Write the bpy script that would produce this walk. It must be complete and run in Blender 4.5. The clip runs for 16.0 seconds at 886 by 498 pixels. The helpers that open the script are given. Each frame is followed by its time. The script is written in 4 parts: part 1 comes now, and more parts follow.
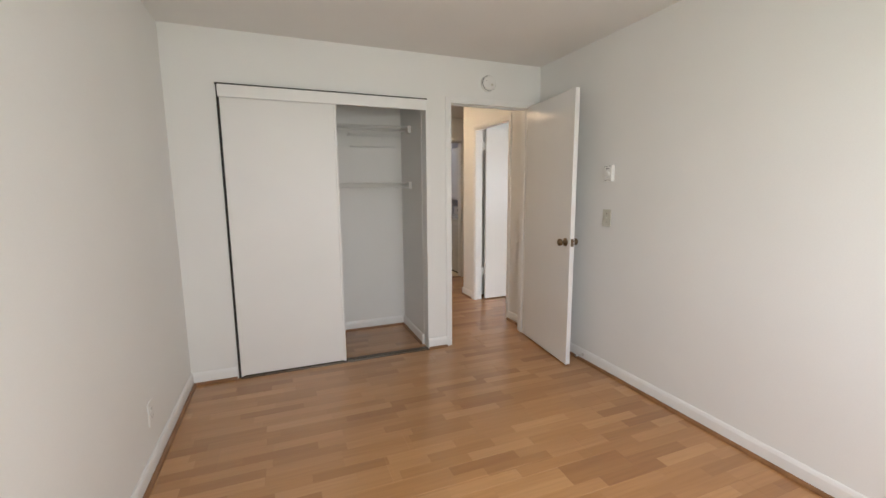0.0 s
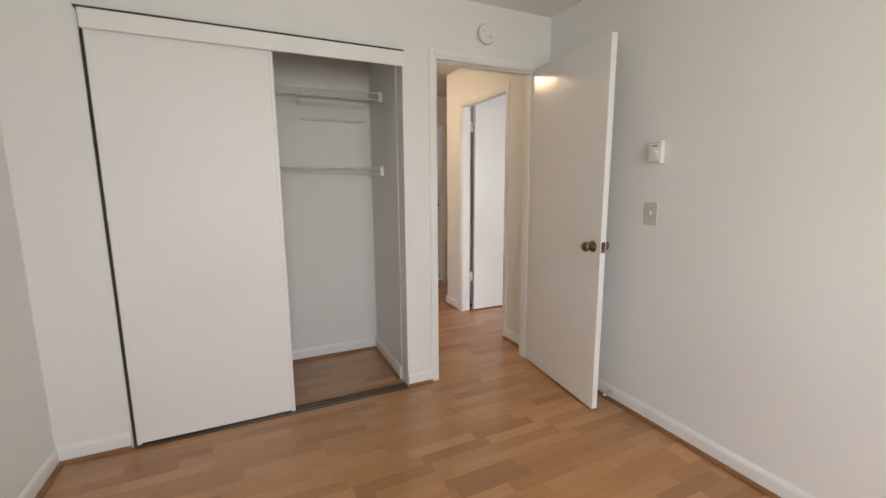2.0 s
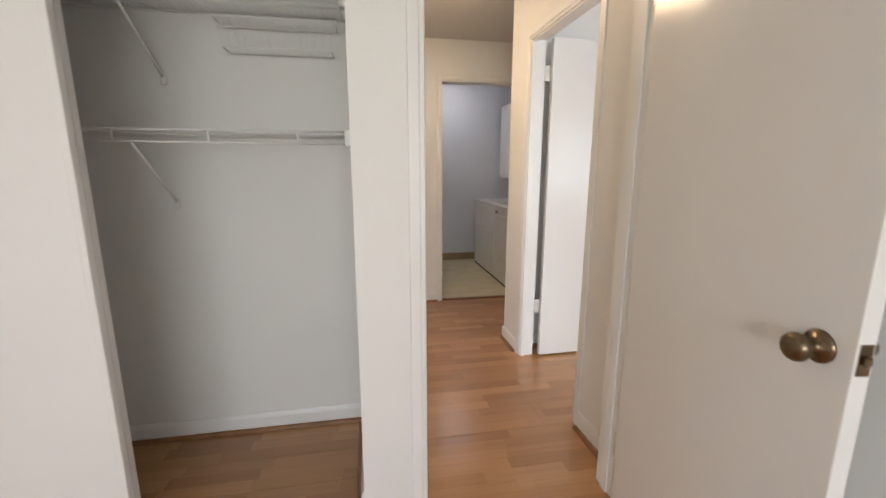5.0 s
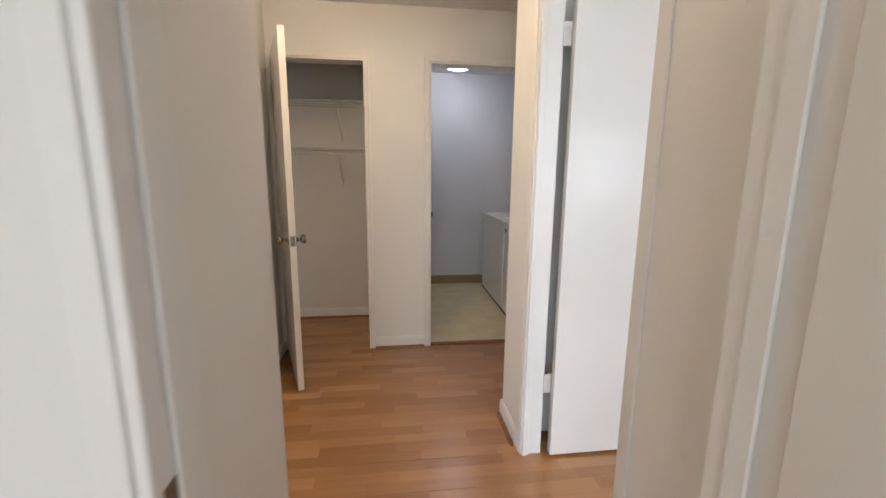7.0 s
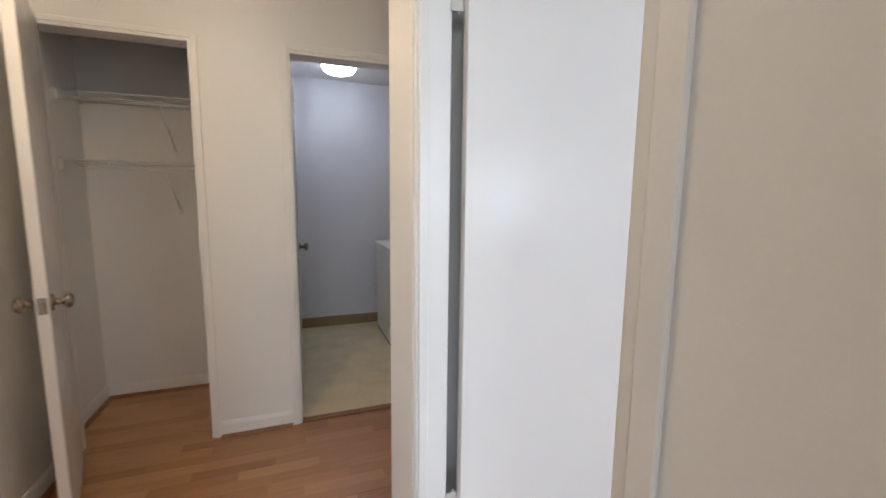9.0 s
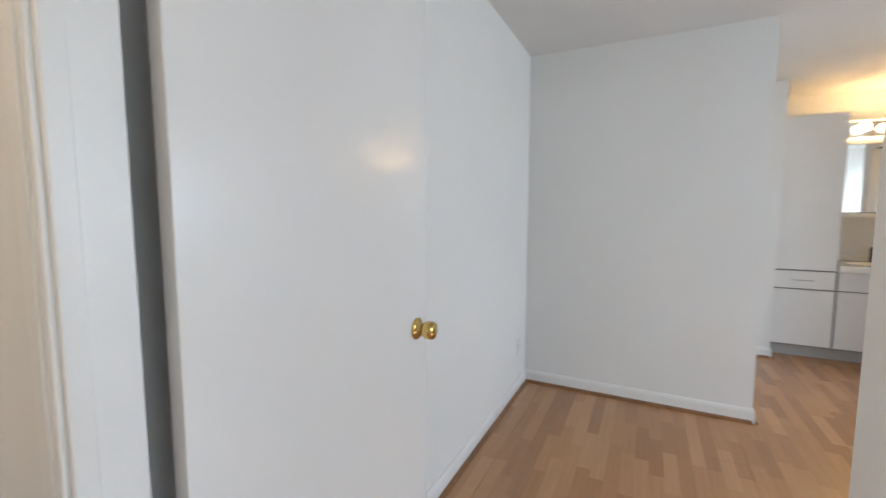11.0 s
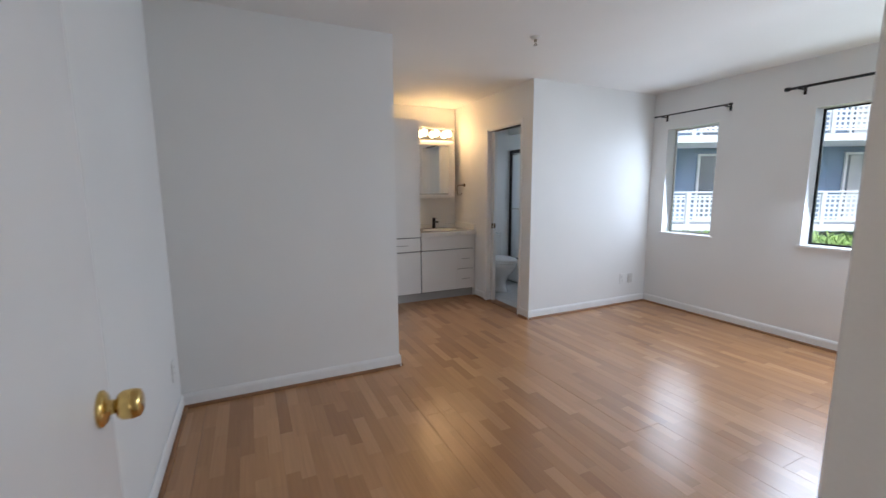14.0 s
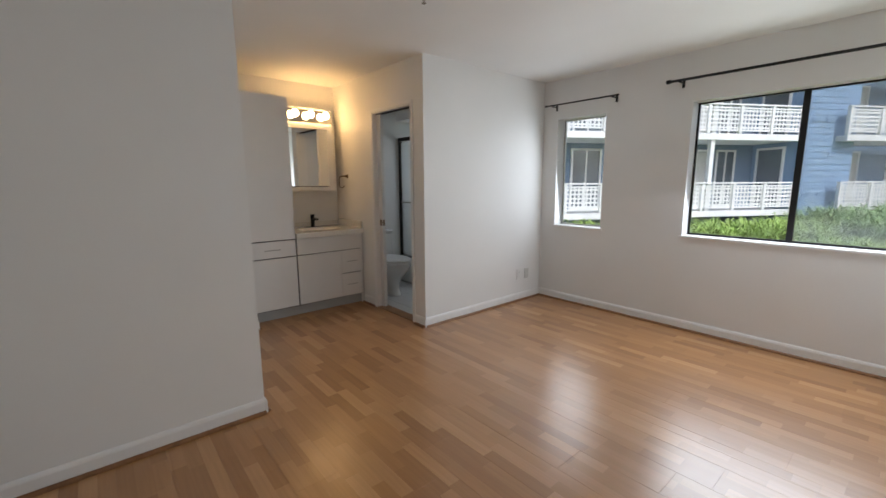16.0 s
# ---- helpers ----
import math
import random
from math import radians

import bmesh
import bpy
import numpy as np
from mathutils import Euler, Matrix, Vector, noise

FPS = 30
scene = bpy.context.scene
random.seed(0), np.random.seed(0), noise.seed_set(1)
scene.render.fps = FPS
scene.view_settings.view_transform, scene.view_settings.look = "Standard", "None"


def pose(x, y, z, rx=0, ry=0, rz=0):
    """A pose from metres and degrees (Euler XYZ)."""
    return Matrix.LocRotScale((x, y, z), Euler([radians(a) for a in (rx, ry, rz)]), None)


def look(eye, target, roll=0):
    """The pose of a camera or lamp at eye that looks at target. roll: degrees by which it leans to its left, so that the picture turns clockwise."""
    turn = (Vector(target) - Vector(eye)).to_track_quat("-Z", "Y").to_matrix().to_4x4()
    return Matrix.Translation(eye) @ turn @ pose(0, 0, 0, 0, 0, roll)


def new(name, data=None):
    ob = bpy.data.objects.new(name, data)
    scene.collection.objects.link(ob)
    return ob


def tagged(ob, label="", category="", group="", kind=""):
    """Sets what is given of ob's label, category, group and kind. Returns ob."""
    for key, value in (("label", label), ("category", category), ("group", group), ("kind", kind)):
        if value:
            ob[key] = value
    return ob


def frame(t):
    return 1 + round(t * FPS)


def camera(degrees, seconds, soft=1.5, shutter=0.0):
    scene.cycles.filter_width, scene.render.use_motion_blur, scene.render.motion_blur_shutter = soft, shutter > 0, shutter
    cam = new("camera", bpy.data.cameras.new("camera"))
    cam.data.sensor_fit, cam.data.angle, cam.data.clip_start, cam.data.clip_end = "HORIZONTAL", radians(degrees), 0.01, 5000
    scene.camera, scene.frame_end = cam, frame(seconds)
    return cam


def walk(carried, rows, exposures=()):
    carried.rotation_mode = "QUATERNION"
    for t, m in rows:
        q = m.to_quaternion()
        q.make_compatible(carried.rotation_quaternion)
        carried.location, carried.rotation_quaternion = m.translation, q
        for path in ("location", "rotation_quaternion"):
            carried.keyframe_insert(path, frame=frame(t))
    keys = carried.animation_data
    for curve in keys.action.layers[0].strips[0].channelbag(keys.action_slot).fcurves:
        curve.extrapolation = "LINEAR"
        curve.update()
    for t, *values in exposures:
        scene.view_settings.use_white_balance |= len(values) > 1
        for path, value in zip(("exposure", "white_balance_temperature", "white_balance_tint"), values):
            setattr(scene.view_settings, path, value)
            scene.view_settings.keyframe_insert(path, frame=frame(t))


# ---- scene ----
cam = camera(94.5, 16.0, shutter=0.4)
PATH = [
    (0, (0.19, 0.048, 1.336), (0.912, 1.892, 1.049), -0.4),
    (0.5, (0.246, 0.2, 1.346), (1.01, 2.025, 1.054), -0.4),
    (1, (0.293, 0.399, 1.331), (1.085, 2.211, 1.032), -0.3),
    (1.5, (0.354, 0.634, 1.312), (1.169, 2.435, 1.008), -0.4),
    (2, (0.449, 0.848, 1.285), (1.28, 2.64, 0.974), -0.3),
    (2.5, (0.58, 1.047, 1.268), (1.422, 2.832, 0.948), -0.3),
    (3, (0.698, 1.229, 1.268), (1.514, 3.025, 0.933), -0.3),
    (3.5, (0.818, 1.41, 1.259), (1.548, 3.24, 0.914), -0.3),
    (6, (1.589, 2.362, 1.284), (1.822, 4.308, 0.888), 0.3),
    (6.5, (1.654, 2.585, 1.325), (1.889, 4.532, 0.934), 0.4),
    (7, (1.744, 2.789, 1.295), (1.984, 4.741, 0.931), 0.5),
    (7.5, (1.88, 2.958, 1.314), (2.147, 4.91, 0.972), 0.5),
    (8, (1.941, 3.106, 1.328), (2.278, 5.052, 1.016), 0.5),
    (10.3, (2.06, 3.682, 1.272), (3.485, 5.074, 1.1), 0.1),
    (10.5, (2.067, 3.726, 1.281), (3.613, 4.982, 1.1), 0.2),
    (11, (2.098, 3.803, 1.277), (3.879, 4.694, 1.096), 0.1),
    (11.5, (2.094, 3.882, 1.29), (4.019, 4.392, 1.106), -0.4),
    (12, (2.027, 4.011, 1.292), (4.012, 4.153, 1.092), -0.3),
    (12.5, (2.005, 4.106, 1.286), (3.983, 3.905, 1.07), -0.2),
    (13, (2.059, 4.141, 1.295), (3.986, 3.66, 1.058), -0.2),
    (13.5, (2.156, 4.174, 1.306), (4.013, 3.478, 1.046), -0.3),
    (14, (2.253, 4.151, 1.314), (4.043, 3.305, 1.033), -0.3),
    (14.5, (2.379, 4.017, 1.307), (4.114, 3.062, 1.023), -0.3),
    (15, (2.484, 3.906, 1.297), (4.161, 2.856, 1.002), -0.3),
    (15.5, (2.615, 3.846, 1.31), (4.208, 2.679, 0.997), -0.3),
    (16, (2.729, 3.829, 1.316), (4.23, 2.547, 0.993), -0.3),
]
walk(cam, [(t, look(eye, target, roll)) for t, eye, target, roll in PATH], exposures=((0, 1.58, 6600, 12.5), (3.5, 1.74, 6650, 13), (6.0, 1.88, 6350, 12), (8.0, 1.88, 6000, 12), (10.5, 1.56, 5750, 9), (11.5, 1.46, 5900, 9), (12.5, 1.32, 5850, 10), (13.5, 1.08, 5650, 12), (14.5, 0.84, 5900, 12), (15.0, 0.79, 6100, 12), (16, 0.60, 6400, 12)))

# ---- world and light ----
world = bpy.data.worlds.new("sky_world")
scene.world = world
world.use_nodes = True
wn = world.node_tree
sky = wn.nodes.new("ShaderNodeTexSky")
sky.sky_type = 'NISHITA'
sky.sun_disc = False
sky.sun_elevation = radians(48)
sky.sun_rotation = radians(292)
sky.air_density, sky.dust_density = 1.0, 2.5
wn.links.new(sky.outputs[0], wn.nodes["Background"].inputs[0])
wn.nodes["Background"].inputs[1].default_value = 0.15


def sun_lamp(strength, angle, elevation, rotation):
    data = bpy.data.lights.new("sun", 'SUN')
    data.energy, data.angle, data.color = strength, radians(angle), (0.84, 0.92, 1.0)
    ob = new("sun", data)
    e, r = radians(elevation), radians(rotation)
    way = Vector((math.sin(r) * math.cos(e), math.cos(r) * math.cos(e), math.sin(e)))
    ob.matrix_world = look(tuple(way * 40), (0, 0, 0))


def window_lamp(x, y, z, wide, high, watts, color, lean=53, turn=0):
    """Light of sky or lawn that comes in through an opening, towards +y before the turn; lean: 90 is level, less points down."""
    data = bpy.data.lights.new("window_light", 'AREA')
    data.shape, data.size, data.size_y = 'RECTANGLE', wide, high
    data.energy, data.color, data.spread = watts, color, radians(180)
    ob = new("window_light", data)
    ob.matrix_world = pose(x, y, z, lean, 0, turn)


SUN_W, BED1_W, WIN1_W, WIN2_W, BATH_W, WEST_W = 1.7, 12.4, 4.3, 19.5, 1.8, 3.0
HALL_LAMP, LAUNDRY_LAMP, BULB = 16.0, 4.2, 25.0
LAWN_LIGHT = (0.86, 1.0, 0.74)

# ---- plan ----
CEIL = 2.372
W1X, E1X, E1B, S1Y, CLY = -0.462, 2.322, 2.336, -0.62, 3.19        # first bedroom
CLB, CL0, CL1, CLS = 3.905, -0.163, 1.283, 1.280                    # closet back, opening
D1A, D1B, DH = 1.484, 2.236, 2.035                      # first door
HLX, HLY = 1.40, 3.985                                  # hall side of the closet
HNY, HWX, HCY = 5.722, 0.943, 5.05                      # hall north wall, west wall
HC0, HC1, HCB = 0.952, 1.573, 6.43                      # hall closet
LA0, LA1, LAB, LAE = 2.002, 2.72, 7.50, 3.44            # laundry
B2W, B2N, WALLY = 2.414, 4.597, -0.078                   # second bedroom
D2A, D2B = 3.672, 4.462                                 # second door
STUB = 4.775
KX, KY = 5.076, 3.19                                    # projecting wall
VX, VY = 5.57, 1.615                                    # bathroom wall
AX, AY, AF = 7.23, 2.80, 6.53                           # vanity alcove
BD0, BD1 = 5.752, 6.40                                  # bathroom door
W1A, W1B, W2A, W2B, WZ0, WZ1 = 4.838, 5.392, 2.66, 4.085, 0.838, 1.974

sun_lamp(SUN_W, 12, 48, 292)
WZM = (WZ0 + WZ1) / 2
window_lamp(0.95, S1Y + 0.18, 1.45, 1.88, 0.88, BED1_W, (0.95, 0.96, 1.0))
window_lamp(0.95, S1Y + 0.14, 1.45, 1.80, 0.70, BED1_W * 0.18, LAWN_LIGHT, 112)
window_lamp((W1A + W1B) / 2, WALLY - 0.02, WZM, W1B - W1A - 0.05, 1.04, WIN1_W, (0.84, 0.92, 1.0), 80)
window_lamp((W2A + W2B) / 2, WALLY + 0.12, WZM, W2B - W2A - 0.08, 0.80, WIN2_W * 0.6, (0.84, 0.91, 1.0))
window_lamp((W2A + W2B) / 2, WALLY - 0.02, WZM, W2B - W2A - 0.08, 1.04, WIN2_W * 0.36, (0.84, 0.91, 1.0), 80)
window_lamp((W2A + W2B) / 2, WALLY + 0.07, WZM, W2B - W2A - 0.12, 0.70, WIN2_W * 0.13, LAWN_LIGHT, 104)
window_lamp(6.6, WALLY + 0.12, 1.65, 0.76, 0.50, BATH_W, (0.85, 0.93, 1.0))
# added west fill for the hall, set in an unseen opening
window_lamp(-1.98, 4.52, 1.45, 0.84, 1.06, WEST_W, (1.0, 0.93, 0.85), 84, -90)


# ---- materials ----
def nodes_of(name):
    m = bpy.data.materials.new(name)
    m.use_nodes = True
    t = m.node_tree
    return m, t, t.nodes["Principled BSDF"]


def noise_node(t, scale, detail=2.0, stretch=None, coord="Object"):
    tc = t.nodes.new("ShaderNodeTexCoord")
    n = t.nodes.new("ShaderNodeTexNoise")
    n.inputs["Scale"].default_value, n.inputs["Detail"].default_value = scale, detail
    if stretch:
        mp = t.nodes.new("ShaderNodeMapping")
        mp.inputs["Scale"].default_value = stretch
        t.links.new(tc.outputs[coord], mp.inputs[0])
        t.links.new(mp.outputs[0], n.inputs["Vector"])
    else:
        t.links.new(tc.outputs[coord], n.inputs["Vector"])
    return n.outputs["Fac"]


def ramp(t, fac, stops):
    r = t.nodes.new("ShaderNodeValToRGB")
    while len(r.color_ramp.elements) < len(stops):
        r.color_ramp.elements.new(0.5)
    for e, (p, c) in zip(r.color_ramp.elements, stops):
        e.position, e.color = p, (*c, 1)
    t.links.new(fac, r.inputs[0])
    return r.outputs[0]


def mix(t, fac, a, b, kind='MIX'):
    n = t.nodes.new("ShaderNodeMix")
    n.data_type, n.blend_type = 'RGBA', kind
    for s, v in ((0, fac), (6, a), (7, b)):
        if hasattr(v, "links"):
            t.links.new(v, n.inputs[s])
        else:
            n.inputs[s].default_value = v if s == 0 else (*v, 1)
    return n.outputs[2]


def bump(t, bsdf, height, strength, distance=0.002):
    b = t.nodes.new("ShaderNodeBump")
    b.inputs["Strength"].default_value, b.inputs["Distance"].default_value = strength, distance
    t.links.new(height, b.inputs["Height"])
    t.links.new(b.outputs[0], bsdf.inputs["Normal"])


def surface(name, color, rough=0.5, metal=0.0, vary=0.06, scale=3.0, fine=120.0, relief=0.08, coat=0.0):
    """A surface with broad patches, fine grain and a little relief."""
    m, t, b = nodes_of(name)
    lo = tuple(c * (1 - vary) for c in color)
    hi = tuple(min(1, c * (1 + vary * 0.5)) for c in color)
    broad = ramp(t, noise_node(t, scale, 3), [(0.3, lo), (0.7, hi)])
    grain = ramp(t, noise_node(t, fine, 2), [(0.3, (1 - vary * .6,) * 3), (0.7, (1, 1, 1))])
    t.links.new(mix(t, 1.0, broad, grain, 'MULTIPLY'), b.inputs["Base Color"])
    rr = t.nodes.new("ShaderNodeMapRange")
    rr.inputs[3].default_value, rr.inputs[4].default_value = max(0, rough - .06), min(1, rough + .06)
    t.links.new(noise_node(t, scale * 4, 2), rr.inputs[0])
    t.links.new(rr.outputs[0], b.inputs["Roughness"])
    b.inputs["Metallic"].default_value = metal
    b.inputs["Coat Weight"].default_value = coat
    if relief:
        bump(t, b, noise_node(t, fine, 3), relief)
    return m


def glow(name, color, strength):
    m, t, b = nodes_of(name)
    b.inputs["Base Color"].default_value = (0.85, 0.85, 0.83, 1)
    b.inputs["Emission Color"].default_value = (*color, 1)
    b.inputs["Emission Strength"].default_value = strength
    b.inputs["Roughness"].default_value = 0.35
    return m


def glass(name, color=(1, 1, 1), rough=0.0):
    m, t, b = nodes_of(name)
    b.inputs["Base Color"].default_value = (*color, 1)
    b.inputs["Transmission Weight"].default_value = 1.0
    b.inputs["Roughness"].default_value = rough
    b.inputs["IOR"].default_value = 1.45
    return m


def laminate(name):
    """Three-strip beech laminate: each strip has a tone and grain of its own."""
    m, t, b = nodes_of(name)
    geo = t.nodes.new("ShaderNodeNewGeometry")
    sep = t.nodes.new("ShaderNodeSeparateXYZ")
    t.links.new(geo.outputs["Position"], sep.inputs[0])

    def calc(op, a, bb=None, cc=None):
        n = t.nodes.new("ShaderNodeMath")
        n.operation = op
        for i, v in enumerate((a, bb, cc)):
            if v is None:
                continue
            if hasattr(v, "links"):
                t.links.new(v, n.inputs[i])
            else:
                n.inputs[i].default_value = v
        return n.outputs[0]

    info = t.nodes.new("ShaderNodeObjectInfo")
    v = calc('DIVIDE', calc('ADD', sep.outputs[1], 0.022), 0.065)
    row = calc('FLOOR', calc('ADD', v, 0.001))
    w1 = t.nodes.new("ShaderNodeTexWhiteNoise")
    w1.noise_dimensions = '1D'
    t.links.new(row, w1.inputs["W"])
    u = calc('ADD', calc('DIVIDE', sep.outputs[0], 0.36), calc('MULTIPLY', w1.outputs["Value"], 9.0))
    col = calc('FLOOR', u)
    w2 = t.nodes.new("ShaderNodeTexWhiteNoise")
    w2.noise_dimensions = '3D'
    cmb = t.nodes.new("ShaderNodeCombineXYZ")
    t.links.new(row, cmb.inputs[0]), t.links.new(col, cmb.inputs[1])
    t.links.new(cmb.outputs[0], w2.inputs["Vector"])
    tone = ramp(t, w2.outputs["Value"], [(0.0, (0.315, 0.138, 0.042)), (0.35, (0.390, 0.182, 0.058)), (0.75, (0.440, 0.214, 0.074)), (1.0, (0.495, 0.258, 0.102))])
    # grain runs along the boards, and differs from strip to strip
    mp = t.nodes.new("ShaderNodeMapping")
    mp.inputs["Scale"].default_value = (2.2, 46.0, 1.0)
    add = t.nodes.new("ShaderNodeVectorMath")
    t.links.new(geo.outputs["Position"], add.inputs[0]), t.links.new(w2.outputs["Color"], add.inputs[1])
    t.links.new(add.outputs[0], mp.inputs[0])
    gr = t.nodes.new("ShaderNodeTexNoise")
    gr.inputs["Scale"].default_value, gr.inputs["Detail"].default_value = 1.6, 5
    t.links.new(mp.outputs[0], gr.inputs["Vector"])
    grain = ramp(t, gr.outputs["Fac"], [(0.3, (0.91, 0.90, 0.88)), (0.65, (1.03, 1.03, 1.03))])
    out = mix(t, 1.0, tone, grain, 'MULTIPLY')
    board = ramp(t, info.outputs["Random"], [(0.0, (0.95, 0.94, 0.93)), (1.0, (1.03, 1.03, 1.03))])
    out = mix(t, 1.0, out, board, 'MULTIPLY')
    edge = calc('LESS_THAN', calc('FRACT', u), 0.006)
    edge2 = calc('LESS_THAN', calc('FRACT', calc('ADD', v, 0.001)), 0.02)
    out = mix(t, calc('MULTIPLY', calc('MAXIMUM', edge, edge2), 0.12), out, (0.16, 0.08, 0.035))
    t.links.new(out, b.inputs["Base Color"])
    rr = t.nodes.new("ShaderNodeMapRange")
    rr.inputs[3].default_value, rr.inputs[4].default_value = 0.225, 0.29
    t.links.new(noise_node(t, 2.5, 4), rr.inputs[0])
    t.links.new(rr.outputs[0], b.inputs["Roughness"])
    b.inputs["Specular IOR Level"].default_value = 0.72
    b.inputs["Coat Weight"].default_value, b.inputs["Coat Roughness"].default_value = 0.7, 0.5
    bump(t, b, gr.outputs["Fac"], 0.04, 0.001)
    return m


WALL = surface("wall_paint", (0.80, 0.795, 0.775), 0.55, vary=0.03, scale=1.3, fine=170, relief=0.10)
CEILM = surface("ceiling_paint", (0.80, 0.79, 0.77), 0.7, vary=0.03, scale=1.5, fine=110, relief=0.16)
TRIM = surface("trim_enamel", (0.82, 0.815, 0.80), 0.36, vary=0.03, scale=5, fine=220, relief=0)
DOORM = surface("door_enamel", (0.80, 0.79, 0.775), 0.205, vary=0.02, scale=2, fine=220, relief=0)
CLOSETM = surface("closet_door_paint", (0.80, 0.79, 0.775), 0.45, vary=0.02, scale=2, fine=220, relief=0.02)
SHOE = surface("shoe_molding_wood", (0.27, 0.125, 0.05), 0.4, vary=0.25, scale=9, fine=60)
FLOOR = laminate("beech_laminate")
SUBFLOOR = surface("subfloor", (0.10, 0.06, 0.03), 0.8)
VINYL = surface("vinyl_sheet", (0.74, 0.64, 0.42), 0.38, vary=0.12, scale=6, fine=45, relief=0.05)
COVE = surface("vinyl_cove_base", (0.33, 0.23, 0.11), 0.5, vary=0.15)
LAUNDRYP = surface("laundry_paint", (0.74, 0.74, 0.77), 0.5, vary=0.03, fine=160, relief=0.1)
BRASS = surface("polished_brass", (0.78, 0.56, 0.20), 0.18, 1.0, vary=0.12, scale=30, relief=0.02)
AGED = surface("antique_brass", (0.22, 0.16, 0.10), 0.3, 1.0, vary=0.3, scale=40, relief=0.03)
NICKEL = surface("satin_nickel", (0.36, 0.32, 0.27), 0.24, 1.0, vary=0.15, scale=40, relief=0.02)
CHROME = surface("polished_chrome", (0.80, 0.78, 0.74), 0.12, 1.0, vary=0.06, scale=20, relief=0.02)
BRONZE = surface("dark_bronze_metal", (0.06, 0.055, 0.05), 0.35, 0.8, vary=0.2, scale=20)
STEEL = surface("painted_hinge_steel", (0.66, 0.65, 0.62), 0.4, 0.3, vary=0.1, scale=40)
ALU = surface("aluminium", (0.60, 0.58, 0.54), 0.35, 1.0, vary=0.1, scale=30)
BLACK = surface("matt_black_metal", (0.012, 0.012, 0.013), 0.38, 0.2, vary=0.2, scale=40)
TRACKBED = surface("worn_brown_track", (0.075, 0.05, 0.03), 0.55, 0.2, vary=0.3, scale=12)
DARKLINE = surface("dark_gap", (0.03, 0.028, 0.025), 0.8)
PLASTIC = surface("white_plastic", (0.78, 0.775, 0.75), 0.35, vary=0.04, scale=30, fine=300, relief=0.02)
IVORY = surface("ivory_plastic", (0.60, 0.58, 0.50), 0.35, vary=0.05, scale=30)
GREYP = surface("grey_marks", (0.12, 0.12, 0.12), 0.5)
WIRE = surface("vinyl_coated_wire", (0.78, 0.78, 0.76), 0.4, vary=0.04, scale=20)
CABINET = surface("cabinet_laminate", (0.78, 0.765, 0.74), 0.35, vary=0.02, scale=4, fine=220, relief=0)
KICK = surface("toe_kick", (0.40, 0.39, 0.37), 0.5, vary=0.1)
GREYGAP = surface("cabinet_shadow_gap", (0.05, 0.047, 0.045), 0.7)
CERAMIC = surface("glazed_ceramic", (0.82, 0.82, 0.80), 0.12, vary=0.02, scale=6, relief=0.01, coat=0.4)
COUNTER = surface("cultured_marble", (0.82, 0.80, 0.75), 0.16, vary=0.03, scale=5, relief=0.0, coat=0.3)
TILE = surface("floor_tile", (0.70, 0.71, 0.71), 0.22, vary=0.06, scale=7, fine=60, relief=0.04)
GROUT = surface("grout", (0.36, 0.35, 0.33), 0.85, vary=0.15)
APPL = surface("appliance_enamel", (0.78, 0.775, 0.75), 0.25, vary=0.02, scale=5, relief=0.02)
GLASS = glass("window_glass")
FROST = glass("frosted_glass", (0.93, 0.96, 0.97), 0.35)
MIRROR, _t, _b = nodes_of("mirror_glass")
_b.inputs["Base Color"].default_value = (0.90, 0.91, 0.90, 1)
_b.inputs["Metallic"].default_value, _b.inputs["Roughness"].default_value = 1.0, 0.015
BULBM = glow("bulb_glow", (1.0, 0.60, 0.24), BULB)
DOMEW = glow("warm_dome_glow", (1.0, 0.73, 0.45), HALL_LAMP)
DOMEC = glow("cool_dome_glow", (0.93, 0.94, 1.0), LAUNDRY_LAMP)
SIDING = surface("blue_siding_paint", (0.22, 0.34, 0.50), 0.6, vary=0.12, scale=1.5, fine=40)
# darker, greyer tone of the siding, for the building's body and recessed back walls
SIDEDARK = surface("darker_grey_blue_siding", (0.21, 0.29, 0.40), 0.6, vary=0.12, scale=1.5, fine=40)
WHITEX = surface("exterior_white_paint", (0.78, 0.78, 0.77), 0.5, vary=0.08, scale=3, fine=50)
PANEX = surface("far_window_pane", (0.15, 0.18, 0.21), 0.12, vary=0.3, scale=1.2, relief=0)
BLIND = surface("far_window_blind", (0.52, 0.52, 0.50), 0.6, vary=0.08)
LEAF = surface("fern_leaf", (0.42, 0.60, 0.15), 0.5, vary=0.45, scale=2.5, fine=14, relief=0)
LEAFD = surface("shrub_leaf", (0.33, 0.50, 0.20), 0.5, vary=0.45, scale=2.5, fine=14, relief=0)
GRASS = surface("lawn", (0.10, 0.19, 0.04), 0.8, vary=0.4, scale=1.5, fine=30, relief=0.4)
ROOFM = surface("roof_shingle", (0.10, 0.095, 0.09), 0.85, vary=0.3, scale=3)


def screen_material():
    """A fine insect screen: most light goes through."""
    m, t, b = nodes_of("insect_screen")
    b.inputs["Base Color"].default_value = (0.75, 0.80, 0.82, 1)
    b.inputs["Roughness"].default_value = 0.8
    tr = t.nodes.new("ShaderNodeBsdfTransparent")
    mx = t.nodes.new("ShaderNodeMixShader")
    mx.inputs[0].default_value = 0.16
    t.links.new(tr.outputs[0], mx.inputs[1]), t.links.new(b.outputs[0], mx.inputs[2])
    t.links.new(mx.outputs[0], t.nodes["Material Output"].inputs[0])
    return m


SCREEN = screen_material()


